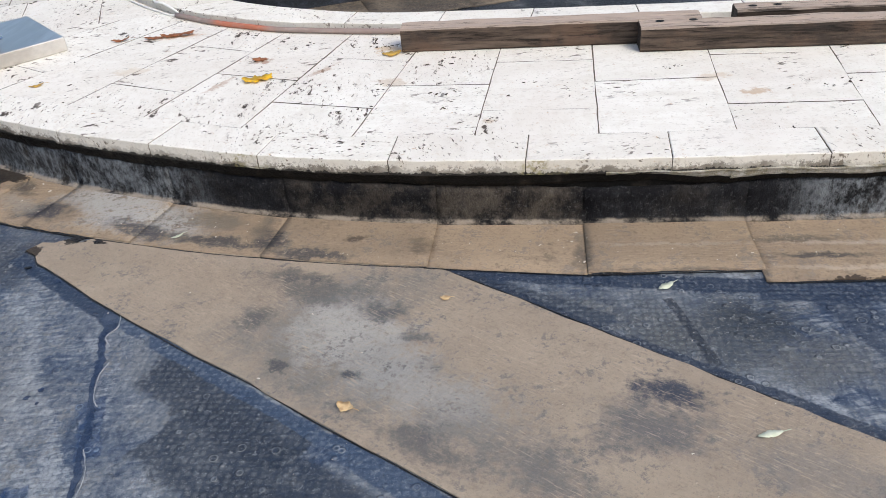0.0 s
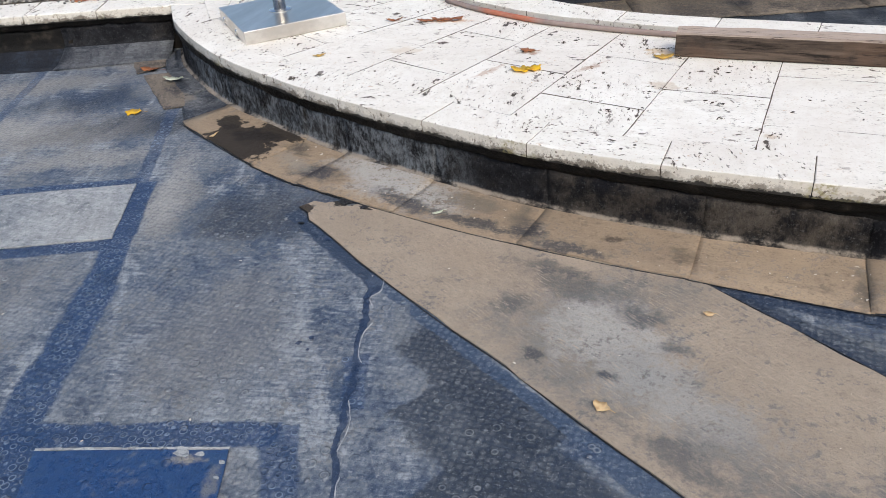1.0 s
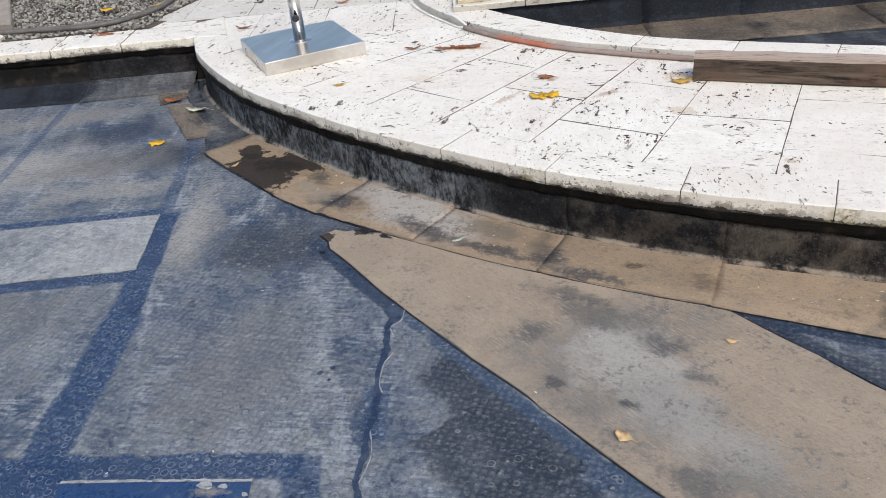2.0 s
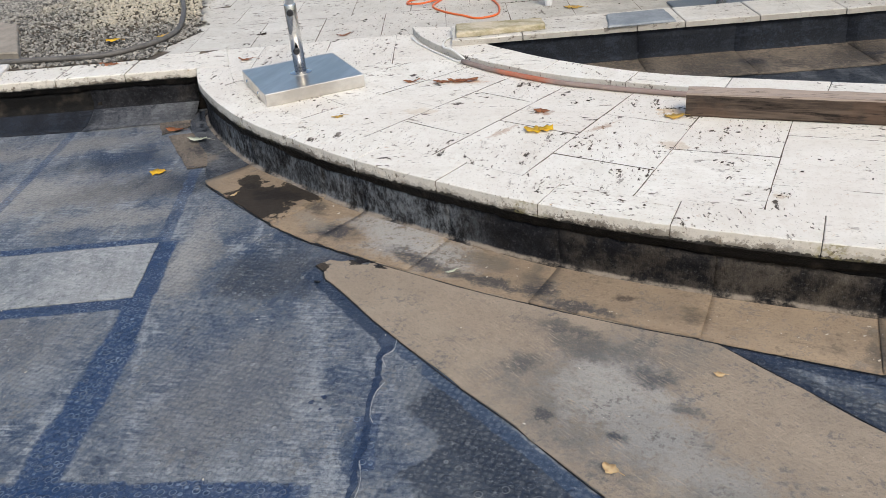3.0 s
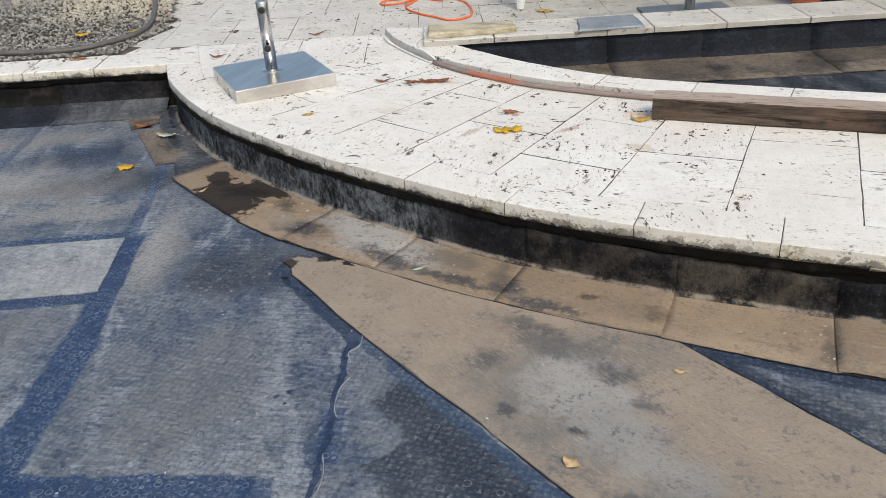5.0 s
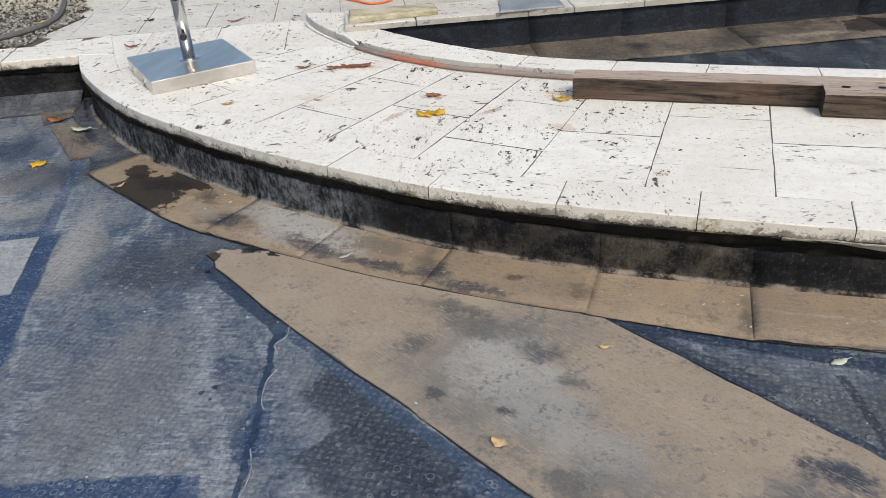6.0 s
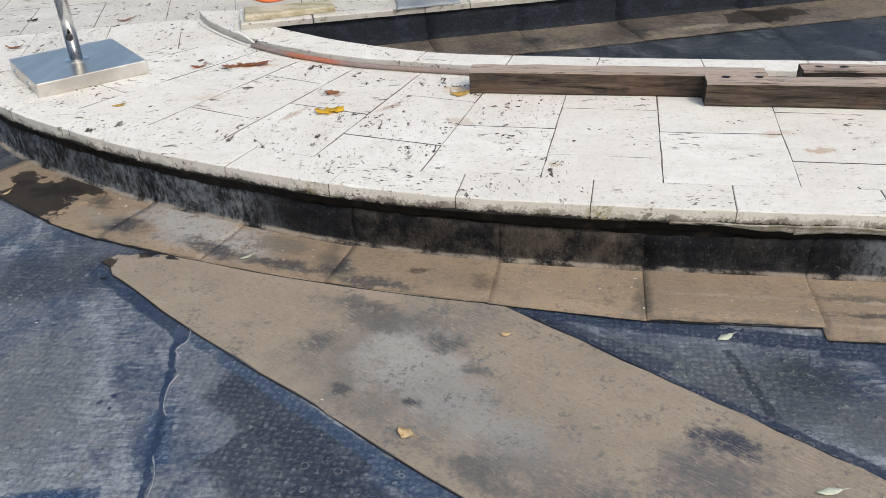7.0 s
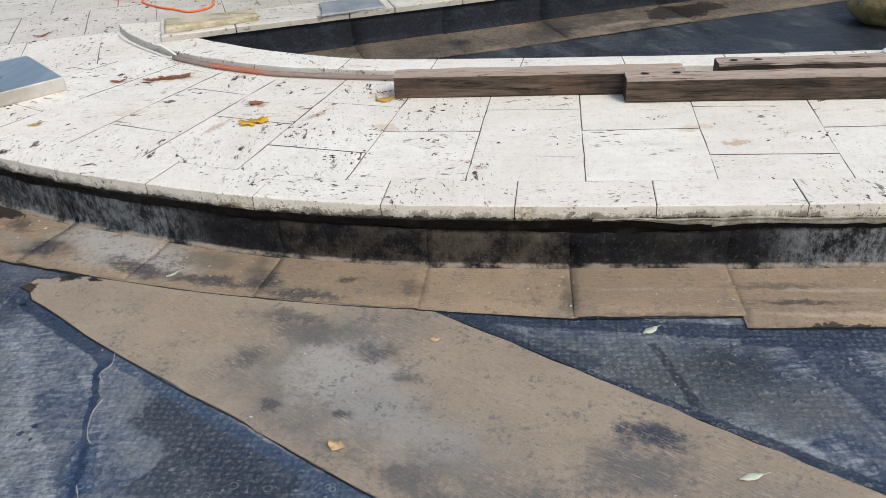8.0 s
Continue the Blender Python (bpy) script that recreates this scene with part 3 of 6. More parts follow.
def timber_material():
    n = Nodes("old_timber", rough=0.8, spec=0.2)
    rnd = n.put("ShaderNodeObjectInfo").outputs["Random"]
    v = n.stretch(0.07, 1.0, 1.0)
    g = n.noise(75, 8, 0.72, v, 0.6)
    g2 = n.noise(14, 6, 0.65, n.stretch(0.12, 1, 1), 0.6)
    w = n.noise(6, 8, 0.72, n.stretch(0.35, 1, 1))
    col = n.mix(n.step(n.math("ADD", n.math("MULTIPLY", g, 0.5), n.math("MULTIPLY", g2, 0.5)), 0.38, 0.64), (0.026, 0.019, 0.015), (0.135, 0.100, 0.076))
    col = n.mix(n.math("MULTIPLY", n.step(w, 0.46, 0.68), 0.7), col, (0.024, 0.021, 0.019))
    col = n.mix(n.math("MULTIPLY", n.step(n.noise(3.4, 6, 0.65), 0.50, 0.66), 0.45), col, (0.15, 0.092, 0.062))
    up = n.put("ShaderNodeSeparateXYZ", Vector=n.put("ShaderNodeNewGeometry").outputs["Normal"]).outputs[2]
    # faces that look up are paler, broken along the grain
    tinted = n.math("MULTIPLY", n.step(up, 0.4, 0.9), n.step(n.math("ADD", g2, n.math("MULTIPLY", rnd, 0.16)), 0.26, 0.54))
    col = n.mix(n.math("MULTIPLY", tinted, 0.85), col, (0.46, 0.37, 0.305))
    col = n.mix(n.math("MULTIPLY", n.step(g, 0.45, 0.38), 0.8), col, (0.014, 0.011, 0.009))
    return n.done(col, n.bump(g, 0.9, 0.008))


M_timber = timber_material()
M_steel = plain("brushed_steel", (0.56, 0.53, 0.49), (0.76, 0.73, 0.69), 4, 0.34, 1.0, 0.05, 0.001, sy=0.2)
M_chrome = plain("polished_tube", (0.62, 0.62, 0.61), (0.74, 0.73, 0.71), 8, 0.22, 1.0, 0.03, 0.001, sz=0.15)
M_alu = plain("painted_tube", (0.52, 0.55, 0.58), (0.60, 0.63, 0.66), 8, 0.35, 0.4, 0.03, 0.001)
M_blackplastic = plain("black_plastic", (0.012, 0.012, 0.013), (0.03, 0.03, 0.032), 30, 0.4)
M_tube = plain("bright_tube", (0.74, 0.73, 0.71), (0.82, 0.81, 0.79), 8, 0.26, 0.75, 0.03, 0.001, sz=0.15)
M_plate = plain("dark_steel_plate", (0.10, 0.108, 0.118), (0.17, 0.175, 0.18), 7, 0.42, 0.3)
M_slate = plain("slate", (0.16, 0.18, 0.20), (0.27, 0.29, 0.305), 8, 0.6, 0, 0.4, 0.004)
M_mossy = plain("mossy_stone", (0.56, 0.49, 0.37), (0.27, 0.235, 0.12), 9, 0.85, 0, 0.8, 0.010, sx=0.5)
M_marble = plain("pale_slab", (0.74, 0.72, 0.69), (0.64, 0.60, 0.55), 5, 0.55)
M_paver = plain("brown_grey_paver", (0.23, 0.20, 0.165), (0.33, 0.29, 0.24), 9, 0.8, 0, 0.5, 0.005)
M_clay = plain("terracotta_plastic", (0.36, 0.105, 0.048), (0.43, 0.135, 0.062), 5, 0.5)
M_darkred = plain("dark_red_glaze", (0.10, 0.022, 0.018), (0.17, 0.045, 0.034), 6, 0.4)
M_wicker = plain("dark_wicker", (0.012, 0.014, 0.020), (0.035, 0.04, 0.052), 60, 0.4)
M_white = plain("white_plastic", (0.66, 0.665, 0.66), (0.56, 0.555, 0.54), 6, 0.4)
M_bluelabel = plain("blue_print", (0.02, 0.07, 0.24), (0.03, 0.09, 0.30), 12, 0.4)
M_paper = plain("paper_label", (0.72, 0.72, 0.70), (0.78, 0.78, 0.76), 12, 0.5)
M_orange = plain("orange_cable", (0.66, 0.115, 0.022), (0.74, 0.16, 0.035), 14, 0.42)
M_redplug = plain("red_plug", (0.55, 0.018, 0.022), (0.62, 0.03, 0.03), 14, 0.35)
M_yellow = plain("yellow_plastic", (0.70, 0.36, 0.02), (0.76, 0.42, 0.03), 14, 0.4)
M_pouch = plain("orange_sheet", (0.72, 0.17, 0.06), (0.78, 0.24, 0.10), 10, 0.5)
M_hose = plain("grey_rubber_hose", (0.075, 0.07, 0.064), (0.125, 0.115, 0.105), 10, 0.55)
M_rope = plain("white_cord", (0.68, 0.67, 0.63), (0.78, 0.77, 0.74), 40, 0.7)
M_soil = plain("soil", (0.05, 0.042, 0.034), (0.11, 0.09, 0.068), 4, 0.95, 0, 0.6, 0.02)
M_mortar = plain("dirty_mortar", (0.05, 0.038, 0.028), (0.19, 0.145, 0.105), 16, 0.95, 0, 0.5, 0.006)
M_smear = plain("mossy_mortar", (0.30, 0.26, 0.17), (0.62, 0.59, 0.53), 26, 0.9, 0, 0.9, 0.008)
M_husk = plain("plant_crumbs", (0.014, 0.010, 0.007), (0.06, 0.036, 0.02), 60, 0.9)
M_moss_rock = plain("mossy_rock", (0.36, 0.28, 0.12), (0.11, 0.09, 0.045), 11, 0.9, 0, 0.8, 0.02)


def gravel_material():
    n = Nodes("gravel_stone", rough=0.85)
    isl = n.put("ShaderNodeNewGeometry").outputs["Random Per Island"]
    col = n.mix(isl, (0.045, 0.044, 0.041), (0.36, 0.34, 0.30))
    far = n.blot(-4.25, 4.75, 0.75, 0.85, 0, 0.6)
    col = n.mix(n.math("MULTIPLY", far, 0.7), col, (0.52, 0.47, 0.36))
    col = n.mix(n.math("MULTIPLY", n.step(n.noise(40, 3), 0.5, 0.7), 0.4), col, (0.20, 0.19, 0.18))
    return n.done(col)


M_gravel = gravel_material()


def pipe_material():
    n = Nodes("faded_orange_pipe", rough=0.55)
    x = n.put("ShaderNodeSeparateXYZ", Vector=n.pos).outputs[0]
    m = n.math("MULTIPLY", n.step(x, -1.26, -1.18), n.step(x, -0.86, -0.96))
    col = n.mix(m, (0.25, 0.185, 0.16), (0.40, 0.135, 0.075))
    col = n.mix(n.math("MULTIPLY", n.step(n.noise(14, 5), 0.45, 0.7), 0.5), col, (0.33, 0.27, 0.24))
    return n.done(col, n.bump(n.noise(60, 3), 0.2, 0.002))


M_pipe = pipe_material()


def leaf_material(name, c1, c2):
    n = Nodes(name, rough=0.6, spec=0.3)
    rnd = n.put("ShaderNodeObjectInfo").outputs["Random"]
    col = n.mix(n.step(n.noise(45, 4), 0.4, 0.65), c1, c2)
    col = n.mix(n.math("MULTIPLY", rnd, 0.3), col, tuple(0.7 * c for c in c1))
    return n.done(col, n.bump(n.noise(80, 3), 0.4, 0.002))


M_leaf = {"yellow": leaf_material("yellow_leaf", (0.74, 0.46, 0.02), (0.62, 0.33, 0.03)),
          "tan": leaf_material("tan_leaf", (0.58, 0.42, 0.23), (0.45, 0.28, 0.13)),
          "pale": leaf_material("pale_green_leaf", (0.50, 0.53, 0.40), (0.60, 0.62, 0.50)),
          "rust": leaf_material("rust_brown_leaf", (0.34, 0.13, 0.05), (0.22, 0.075, 0.03)),
          "ochre": leaf_material("ochre_leaf", (0.60, 0.38, 0.07), (0.45, 0.26, 0.06))}


# ---- mesh helpers ----
def mesh_from(bm, name):
    bmesh.ops.recalc_face_normals(bm, faces=bm.faces)
    me = bpy.data.meshes.new(name)
    bm.to_mesh(me)
    bm.free()
    return me


def part(name, bm, material, parent=None, label="", smooth=False):
    me = mesh_from(bm, name)
    me.materials.append(material)
    if smooth:
        me.polygons.foreach_set("use_smooth", [True] * len(me.polygons))
    ob = new(name, me)
    if parent:
        ob.parent = parent
    if label:
        ob["label"] = label
    return ob


def thing(name, label, category, at=(0, 0, 0), group="", kind=""):
    ob = new(name)
    ob.location = at
    ob.empty_display_size = 0.05
    return tagged(ob, label, category, group, kind)


def under(ob, parent):
    """Parts built in world places go under their thing without moving."""
    ob.parent = parent
    ob.matrix_parent_inverse = Matrix.Translation(parent.location).inverted()
    return ob


def area(poly):
    return 0.5 * sum(a[0] * b[1] - b[0] * a[1] for a, b in zip(poly, poly[1:] + poly[:1]))


def inset(poly, d):
    """A counter-clockwise polygon moved inwards by d."""
    out, n = [], len(poly)
    for i in range(n):
        p, q, r = Vector(poly[i - 1]), Vector(poly[i]), Vector(poly[(i + 1) % n])
        e, f = (q - p).normalized(), (r - q).normalized()
        n1, n2 = Vector((-e.y, e.x)), Vector((-f.y, f.x))
        m = n1 + n2
        k = m.dot(n1)
        out.append(tuple(q + m * (d / k if abs(k) > 0.35 else d)))
    return out


def clean(poly, tiny=0.004):
    out = []
    for p in poly:
        if not out or (Vector(p) - Vector(out[-1])).length > tiny:
            out.append(p)
    while len(out) > 2 and (Vector(out[0]) - Vector(out[-1])).length <= tiny:
        out.pop()
    return out


def clip(poly, a, b):
    """The part of a convex polygon on the left of the line from a to b."""
    out = []
    side = lambda p: (b[0] - a[0]) * (p[1] - a[1]) - (b[1] - a[1]) * (p[0] - a[0])
    for p, q in zip(poly, poly[1:] + poly[:1]):
        s, t = side(p), side(q)
        if s >= 0:
            out.append(p)
        if (s > 0) != (t > 0) and s != t:
            k = s / (s - t)
            out.append((p[0] + k * (q[0] - p[0]), p[1] + k * (q[1] - p[1])))
    return out


def slab_bm(poly, z0, z1, chamfer=0.003, rough=0.0, bm=None):
    """A flat stone with a chamfered top edge. rough: uneven outline."""
    poly = clean(list(poly))
    if area(poly) < 0:
        poly = poly[::-1]
    bm = bm or bmesh.new()
    top = inset(poly, chamfer)
    if rough:
        top = [(x + random.uniform(-rough, rough), y + random.uniform(-rough, rough)) for x, y in top]
    rings = [[bm.verts.new((x, y, z)) for x, y in ring] for ring, z in ((poly, z0), (poly, z1 - chamfer), (top, z1))]
    n = len(poly)
    for lo, hi in zip(rings, rings[1:]):
        for i in range(n):
            bm.faces.new((lo[i], lo[(i + 1) % n], hi[(i + 1) % n], hi[i]))
    bm.faces.new(rings[-1])
    bm.faces.new(rings[0][::-1])
    return bm


def box_bm(size, at=(0, 0, 0), rz=0.0, bevel=0.004, segments=2, bm=None, rot=None):
    bm = bm or bmesh.new()
    made = bmesh.ops.create_cube(bm, size=1.0)["verts"]
    bmesh.ops.scale(bm, vec=size, verts=made)
    if bevel:
        edges = {e for v in made for e in v.link_edges}
        made = [v for f in bmesh.ops.bevel(bm, geom=list(edges), offset=bevel, segments=segments, affect="EDGES", profile=0.6)["faces"] for v in f.verts] + made
    made = list({v for v in made if v.is_valid})
    m = Matrix.Translation(at) @ (rot or Matrix.Rotation(radians(rz), 4, "Z"))
    bmesh.ops.transform(bm, matrix=m, verts=made)
    return bm


def lathe_bm(profile, at=(0, 0, 0), n=28, tilt=None):
    """Turned body from (radius, height) pairs; closed at both ends where the radius is 0."""
    bm = bmesh.new()
    rings = []
    for r, z in profile:
        if r < 1e-6:
            rings.append([bm.verts.new((0, 0, z))])
        else:
            rings.append([bm.verts.new((r * math.cos(2 * math.pi * i / n), r * math.sin(2 * math.pi * i / n), z)) for i in range(n)])
    for a, b in zip(rings, rings[1:]):
        for i in range(n):
            j = (i + 1) % n
            if len(a) == 1:
                bm.faces.new((a[0], b[i], b[j]))
            elif len(b) == 1:
                bm.faces.new((a[i], a[j], b[0]))
            else:
                bm.faces.new((a[i], a[j], b[j], b[i]))
    bmesh.ops.transform(bm, matrix=Matrix.Translation(at) @ (tilt or Matrix()), verts=bm.verts)
    return bm


def spline(points, per=6):
    """Points along a smooth line through the given ones (2D or 3D)."""
    pts = [Vector(p) for p in points]
    pts = [2 * pts[0] - pts[1]] + pts + [2 * pts[-1] - pts[-2]]
    out = []
    for p0, p1, p2, p3 in zip(pts, pts[1:], pts[2:], pts[3:]):
        for k in range(per):
            t = k / per
            out.append(0.5 * (2 * p1 + (p2 - p0) * t + (2 * p0 - 5 * p1 + 4 * p2 - p3) * t * t + (3 * p1 - p0 - 3 * p2 + p3) * t ** 3))
    return out + [pts[-2]]


def tube_bm(points, radius, n=10, per=5):
    path = spline(points, per)
    bm = bmesh.new()
    rings = []
    for i, p in enumerate(path):
        d = (path[min(i + 1, len(path) - 1)] - path[max(i - 1, 0)]).normalized()
        side = d.cross(Vector((0, 0, 1)))
        side = side.normalized() if side.length > 1e-4 else Vector((1, 0, 0))
        up = side.cross(d)
        rings.append([bm.verts.new(p + radius * (math.cos(2 * math.pi * k / n) * side + math.sin(2 * math.pi * k / n) * up)) for k in range(n)])
    for a, b in zip(rings, rings[1:]):
        for k in range(n):
            bm.faces.new((a[k], a[(k + 1) % n], b[(k + 1) % n], b[k]))
    bm.faces.new(rings[0])
    bm.faces.new(rings[-1])
    return bm


def at_x(line, x):
    """The height y of a line that runs on in x."""
    for (x0, y0), (x1, y1) in zip(line, line[1:]):
        if x <= x1:
            return y0 + (y1 - y0) * (x - x0) / (x1 - x0)
    (x0, y0), (x1, y1) = line[-2:]
    return y0 + (y1 - y0) * (x - x0) / (x1 - x0)


# ---- plan ----
TOP = 0.25      # paving level over the pond floor
STONE = 0.05    # coping thickness
RISE = 0.04     # kerb over the paving
POND2 = 0.12    # floor of the second pond
FAR_TOP = 0.325 # top of the coping beyond the second pond
A = radians(22)
U, V = Vector((math.cos(A), math.sin(A))), Vector((-math.sin(A), math.cos(A)))
uv = lambda u, v: tuple(u * U + v * V)

EDGE = [tuple(p) for p in spline([(-2.99, 3.37), (-2.73, 3.06), (-2.28, 2.71), (-1.87, 2.50), (-1.44, 2.32), (-1.04, 2.20), (-0.62, 2.095), (-0.17, 2.035),
                                  (0.27, 2.02), (0.72, 2.02), (1.19, 2.03), (1.66, 2.045), (2.3, 2.07), (3.2, 2.11), (4.6, 2.2)], 8)]
# joints between the tile columns: foot and a second point
COLUMNS = [((-2.79, 3.41), (-2.55, 3.62)), ((-2.60, 3.17), (-2.12, 3.68)), ((-2.28, 2.92), (-1.80, 3.56)), ((-1.92, 2.72), (-1.47, 3.46)), ((-1.52, 2.56), (-1.12, 3.47)), ((-1.15, 2.43), (-0.84, 3.32)),
           ((-0.74, 2.31), (-0.50, 3.31)), ((-0.32, 2.22), (-0.19, 3.04)), ((0.10, 2.205), (0.165, 3.05)), ((0.51, 2.20), (0.54, 3.06)),
           ((0.95, 2.21), (0.985, 2.94)), ((1.39, 2.21), (1.445, 2.95)), ((1.83, 2.22), (1.90, 2.96)), ((2.26, 2.235), (2.34, 2.97)),
           ((2.70, 2.25), (2.79, 2.99)), ((3.14, 2.27), (3.24, 3.0)), ((3.58, 2.29), (3.69, 3.02)), ((4.02, 2.31), (4.14, 3.04)), ((4.6, 2.35), (4.7, 3.06))]
INNER = [c[0] for c in COLUMNS]
KERB_F = [tuple(p) for p in spline([(-2.0, 4.19), (-1.82, 3.95), (-1.46, 3.645), (-1.2, 3.50), (-0.89, 3.38), (-0.51, 3.305), (-0.20, 3.275), (0.3, 3.27),
                                    (0.76, 3.27), (1.22, 3.275), (1.7, 3.29), (2.6, 3.32), (4.6, 3.4)], 6)]
KERB_B = [tuple(p) for p in spline([(-1.78, 4.22), (-1.46, 3.90), (-1.20, 3.74), (-0.92, 3.60), (-0.50, 3.465), (-0.10, 3.43), (0.3, 3.42), (0.75, 3.42),
                                    (1.21, 3.42), (1.7, 3.435), (2.6, 3.47), (4.6, 3.55)], 6)]
FAR_F, FAR_B = 4.11, 4.44        # far coping, along V
LEFT_F, LEFT_B = 4.245, 4.52     # coping of the side wall, along V


# ---- ground, pond floors, walls ----
def sheet(name, poly, z, material, label, category, cuts=0):
    bm = bmesh.new()
    bm.faces.new([bm.verts.new((x, y, z)) for x, y in poly])
    if len(poly) > 4:
        bmesh.ops.triangulate(bm, faces=bm.faces)
    ob = part(name, bm, material)
    for f in ob.data.polygons:
        if f.normal.z < 0:
            ob.data.flip_normals()
            break
    return tagged(ob, label, category, kind="structure")


ground = sheet("ground", [(-900, -900), (900, -900), (900, 900), (-900, 900)], -0.06, M_soil, "bare brown garden soil around the drained pond", "ground")
floor = sheet("floor", [(-9, -5), (6, -5), (6, 4.6), (-9, 4.6)], 0.0, M_floor, "drained pond floor of blue-grey weathered liner sheets with dried mud", "pond floor")

core = []
for x, y in EDGE:
    core.append((x + 0.005, y + 0.028))
core += [(6, 2.3), (6, 3.4)]
core += [(x - 0.0, y - 0.025) for x, y in KERB_B[::-1] if x > -1.40]
core += [uv(u, FAR_F + 0.03) for u in (0.22, 1.5, 3.0, 6.5)]
core += [(6, 12), (-9, 12)]
core += [uv(-8.5, LEFT_F + 0.028), uv(-1.52, LEFT_F + 0.028)]
bm = bmesh.new()
face = bm.faces.new([bm.verts.new((x, y, -0.05)) for x, y in core])
up = bmesh.ops.extrude_face_region(bm, geom=[face])
bmesh.ops.translate(bm, vec=(0, 0, TOP - 0.0022 + 0.05), verts=[g for g in up["geom"] if isinstance(g, bmesh.types.BMVert)])
bmesh.ops.triangulate(bm, faces=[f for f in bm.faces if len(f.verts) > 4])
wall = tagged(part("wall_pond", bm, M_tar), "low tar-coated pond wall and bed under the paving", "pond wall", kind="structure")
wall.data.materials.append(M_mortar)
for f in wall.data.polygons:
    f.material_index = 1 if f.normal.z > 0.5 else 0

pond2 = sheet("floor_second_pond", [(-1.6, 3.3), (6, 3.3), (6, 7.2), uv(0.0, 4.25)], POND2, M_floor_far, "floor of the second drained pond in dark grey liner", "pond floor")


# ---- liner pieces on the floor ----
def liner_piece(name, poly, z, material, label="", thick=0.004, wob=0.006, steps=6, parent=None):
    """A thin sheet with a slightly wandering cut edge."""
    pts = []
    for (x0, y0), (x1, y1) in zip(poly, poly[1:] + poly[:1]):
        n = max(1, min(steps, int(math.hypot(x1 - x0, y1 - y0) / 0.06)))
        for k in range(n):
            t = k / n
            j = wob if k else 0
            pts.append((x0 + (x1 - x0) * t + random.uniform(-j, j), y0 + (y1 - y0) * t + random.uniform(-j, j)))
    if area(pts) < 0:
        pts = pts[::-1]
    bm = bmesh.new()
    lo = [bm.verts.new((x, y, z)) for x, y in pts]
    hi = [bm.verts.new((x, y, z + thick)) for x, y in pts]
    n = len(pts)
    for i in range(n):
        bm.faces.new((lo[i], lo[(i + 1) % n], hi[(i + 1) % n], hi[i]))
    top = bm.faces.new(hi)
    bmesh.ops.triangulate(bm, faces=[top])
    return part(name, bm, material, parent or floor, label)


def band_piece(name, line, width, z, material, label="", thick=0.003, wob=0.003, parent=None, per=5):
    """A thin ragged band along a line: width given once or at each point."""
    ws = list(width) if isinstance(width, (list, tuple)) else [width] * len(line)
    pts = spline([(x, y, w) for (x, y), w in zip(line, ws)], per)
    bm = bmesh.new()
    rows = []
    for i, p in enumerate(pts):
        a, b = pts[max(i - 1, 0)], pts[min(i + 1, len(pts) - 1)]
        d = Vector((b.x - a.x, b.y - a.y)).normalized()
        w = max(0.0015, p.z) / 2
        l, r = w * random.uniform(0.55, 1.35) + random.uniform(0, wob), w * random.uniform(0.55, 1.35)
        lx, ly, rx, ry = p.x - d.y * l, p.y + d.x * l, p.x + d.y * r, p.y - d.x * r
        rows.append([bm.verts.new(q) for q in ((lx, ly, z), (lx, ly, z + thick), (rx, ry, z + thick), (rx, ry, z))])
    for a, b in zip(rows, rows[1:]):
        for j in range(3):
            bm.faces.new((a[j], a[j + 1], b[j + 1], b[j]))
    return part(name, bm, material, parent or floor, label)


LOWER = [(-1.425, 1.905), (-1.375, 1.875), (-1.345, 1.83), (-1.295, 1.80), (-1.157, 1.705), (-1.06, 1.635), (-0.97, 1.578), (-0.822, 1.486), (-0.646, 1.378), (-0.451, 1.269), (-0.286, 1.160), (-0.154, 1.079), (0.12, 0.915), (0.9, 0.42), (1.9, -0.2)]
UPPER = [(0.01, 1.785), (0.253, 1.632), (0.445, 1.506), (0.618, 1.391), (0.813, 1.267), (0.975, 1.160), (1.102, 1.082), (1.7, 0.76), (2.8, 0.2)]
# thin dark bands: tar, with the sheet edge's shadow line built in
band_piece("tar_edge", [(x - 0.002, y - 0.003) for x, y in LOWER], 0.0025, 0.0010, M_tarseam, "black tar and shadow line along the strip edge", 0.0020, 0.001)
band_piece("tar_edge", [(x + 0.002, y + 0.003) for x, y in UPPER], 0.0025, 0.0010, M_tarseam, "", 0.0020, 0.001)
strip = liner_piece("mud_stained_strip", LOWER + UPPER[::-1] + [(-0.3, 1.90), (-0.62, 1.96), (-1.0, 2.02), (-1.20, 1.99), (-1.25, 1.952), (-1.30, 1.978), (-1.345, 1.952), (-1.39, 1.955)], 0.001, M_brown, "long liner strip stained brown with dried mud", 0.004, 0.0045, 14)

for cx, cy, r, mat in ((-1.27, 1.975, 0.03, M_tarseam), (-1.19, 1.955, 0.018, M_tarseam), (-1.36, 1.80, 0.012, M_tarseam)):
    pts = [(cx + r * random.uniform(0.5, 1.3) * math.cos(k * 0.7), cy + 0.6 * r * random.uniform(0.5, 1.3) * math.sin(k * 0.7)) for k in range(9)]
    liner_piece("tar_scrap", pts, 0.0045, mat, "", 0.0025, 0.003, 2)
liner_piece("liner_scrap", [(-3.20, 3.20), (-3.00, 3.26), (-2.90, 3.10), (-2.985, 2.965)], 0.004, M_scrap, "small brown liner scrap", 0.005, 0.004)
liner_piece("liner_scrap", [(-2.93, 2.95), (-2.80, 3.02), (-2.62, 2.84), (-2.38, 2.68), (-2.53, 2.585)], 0.003, M_scrap, "", 0.005, 0.004)
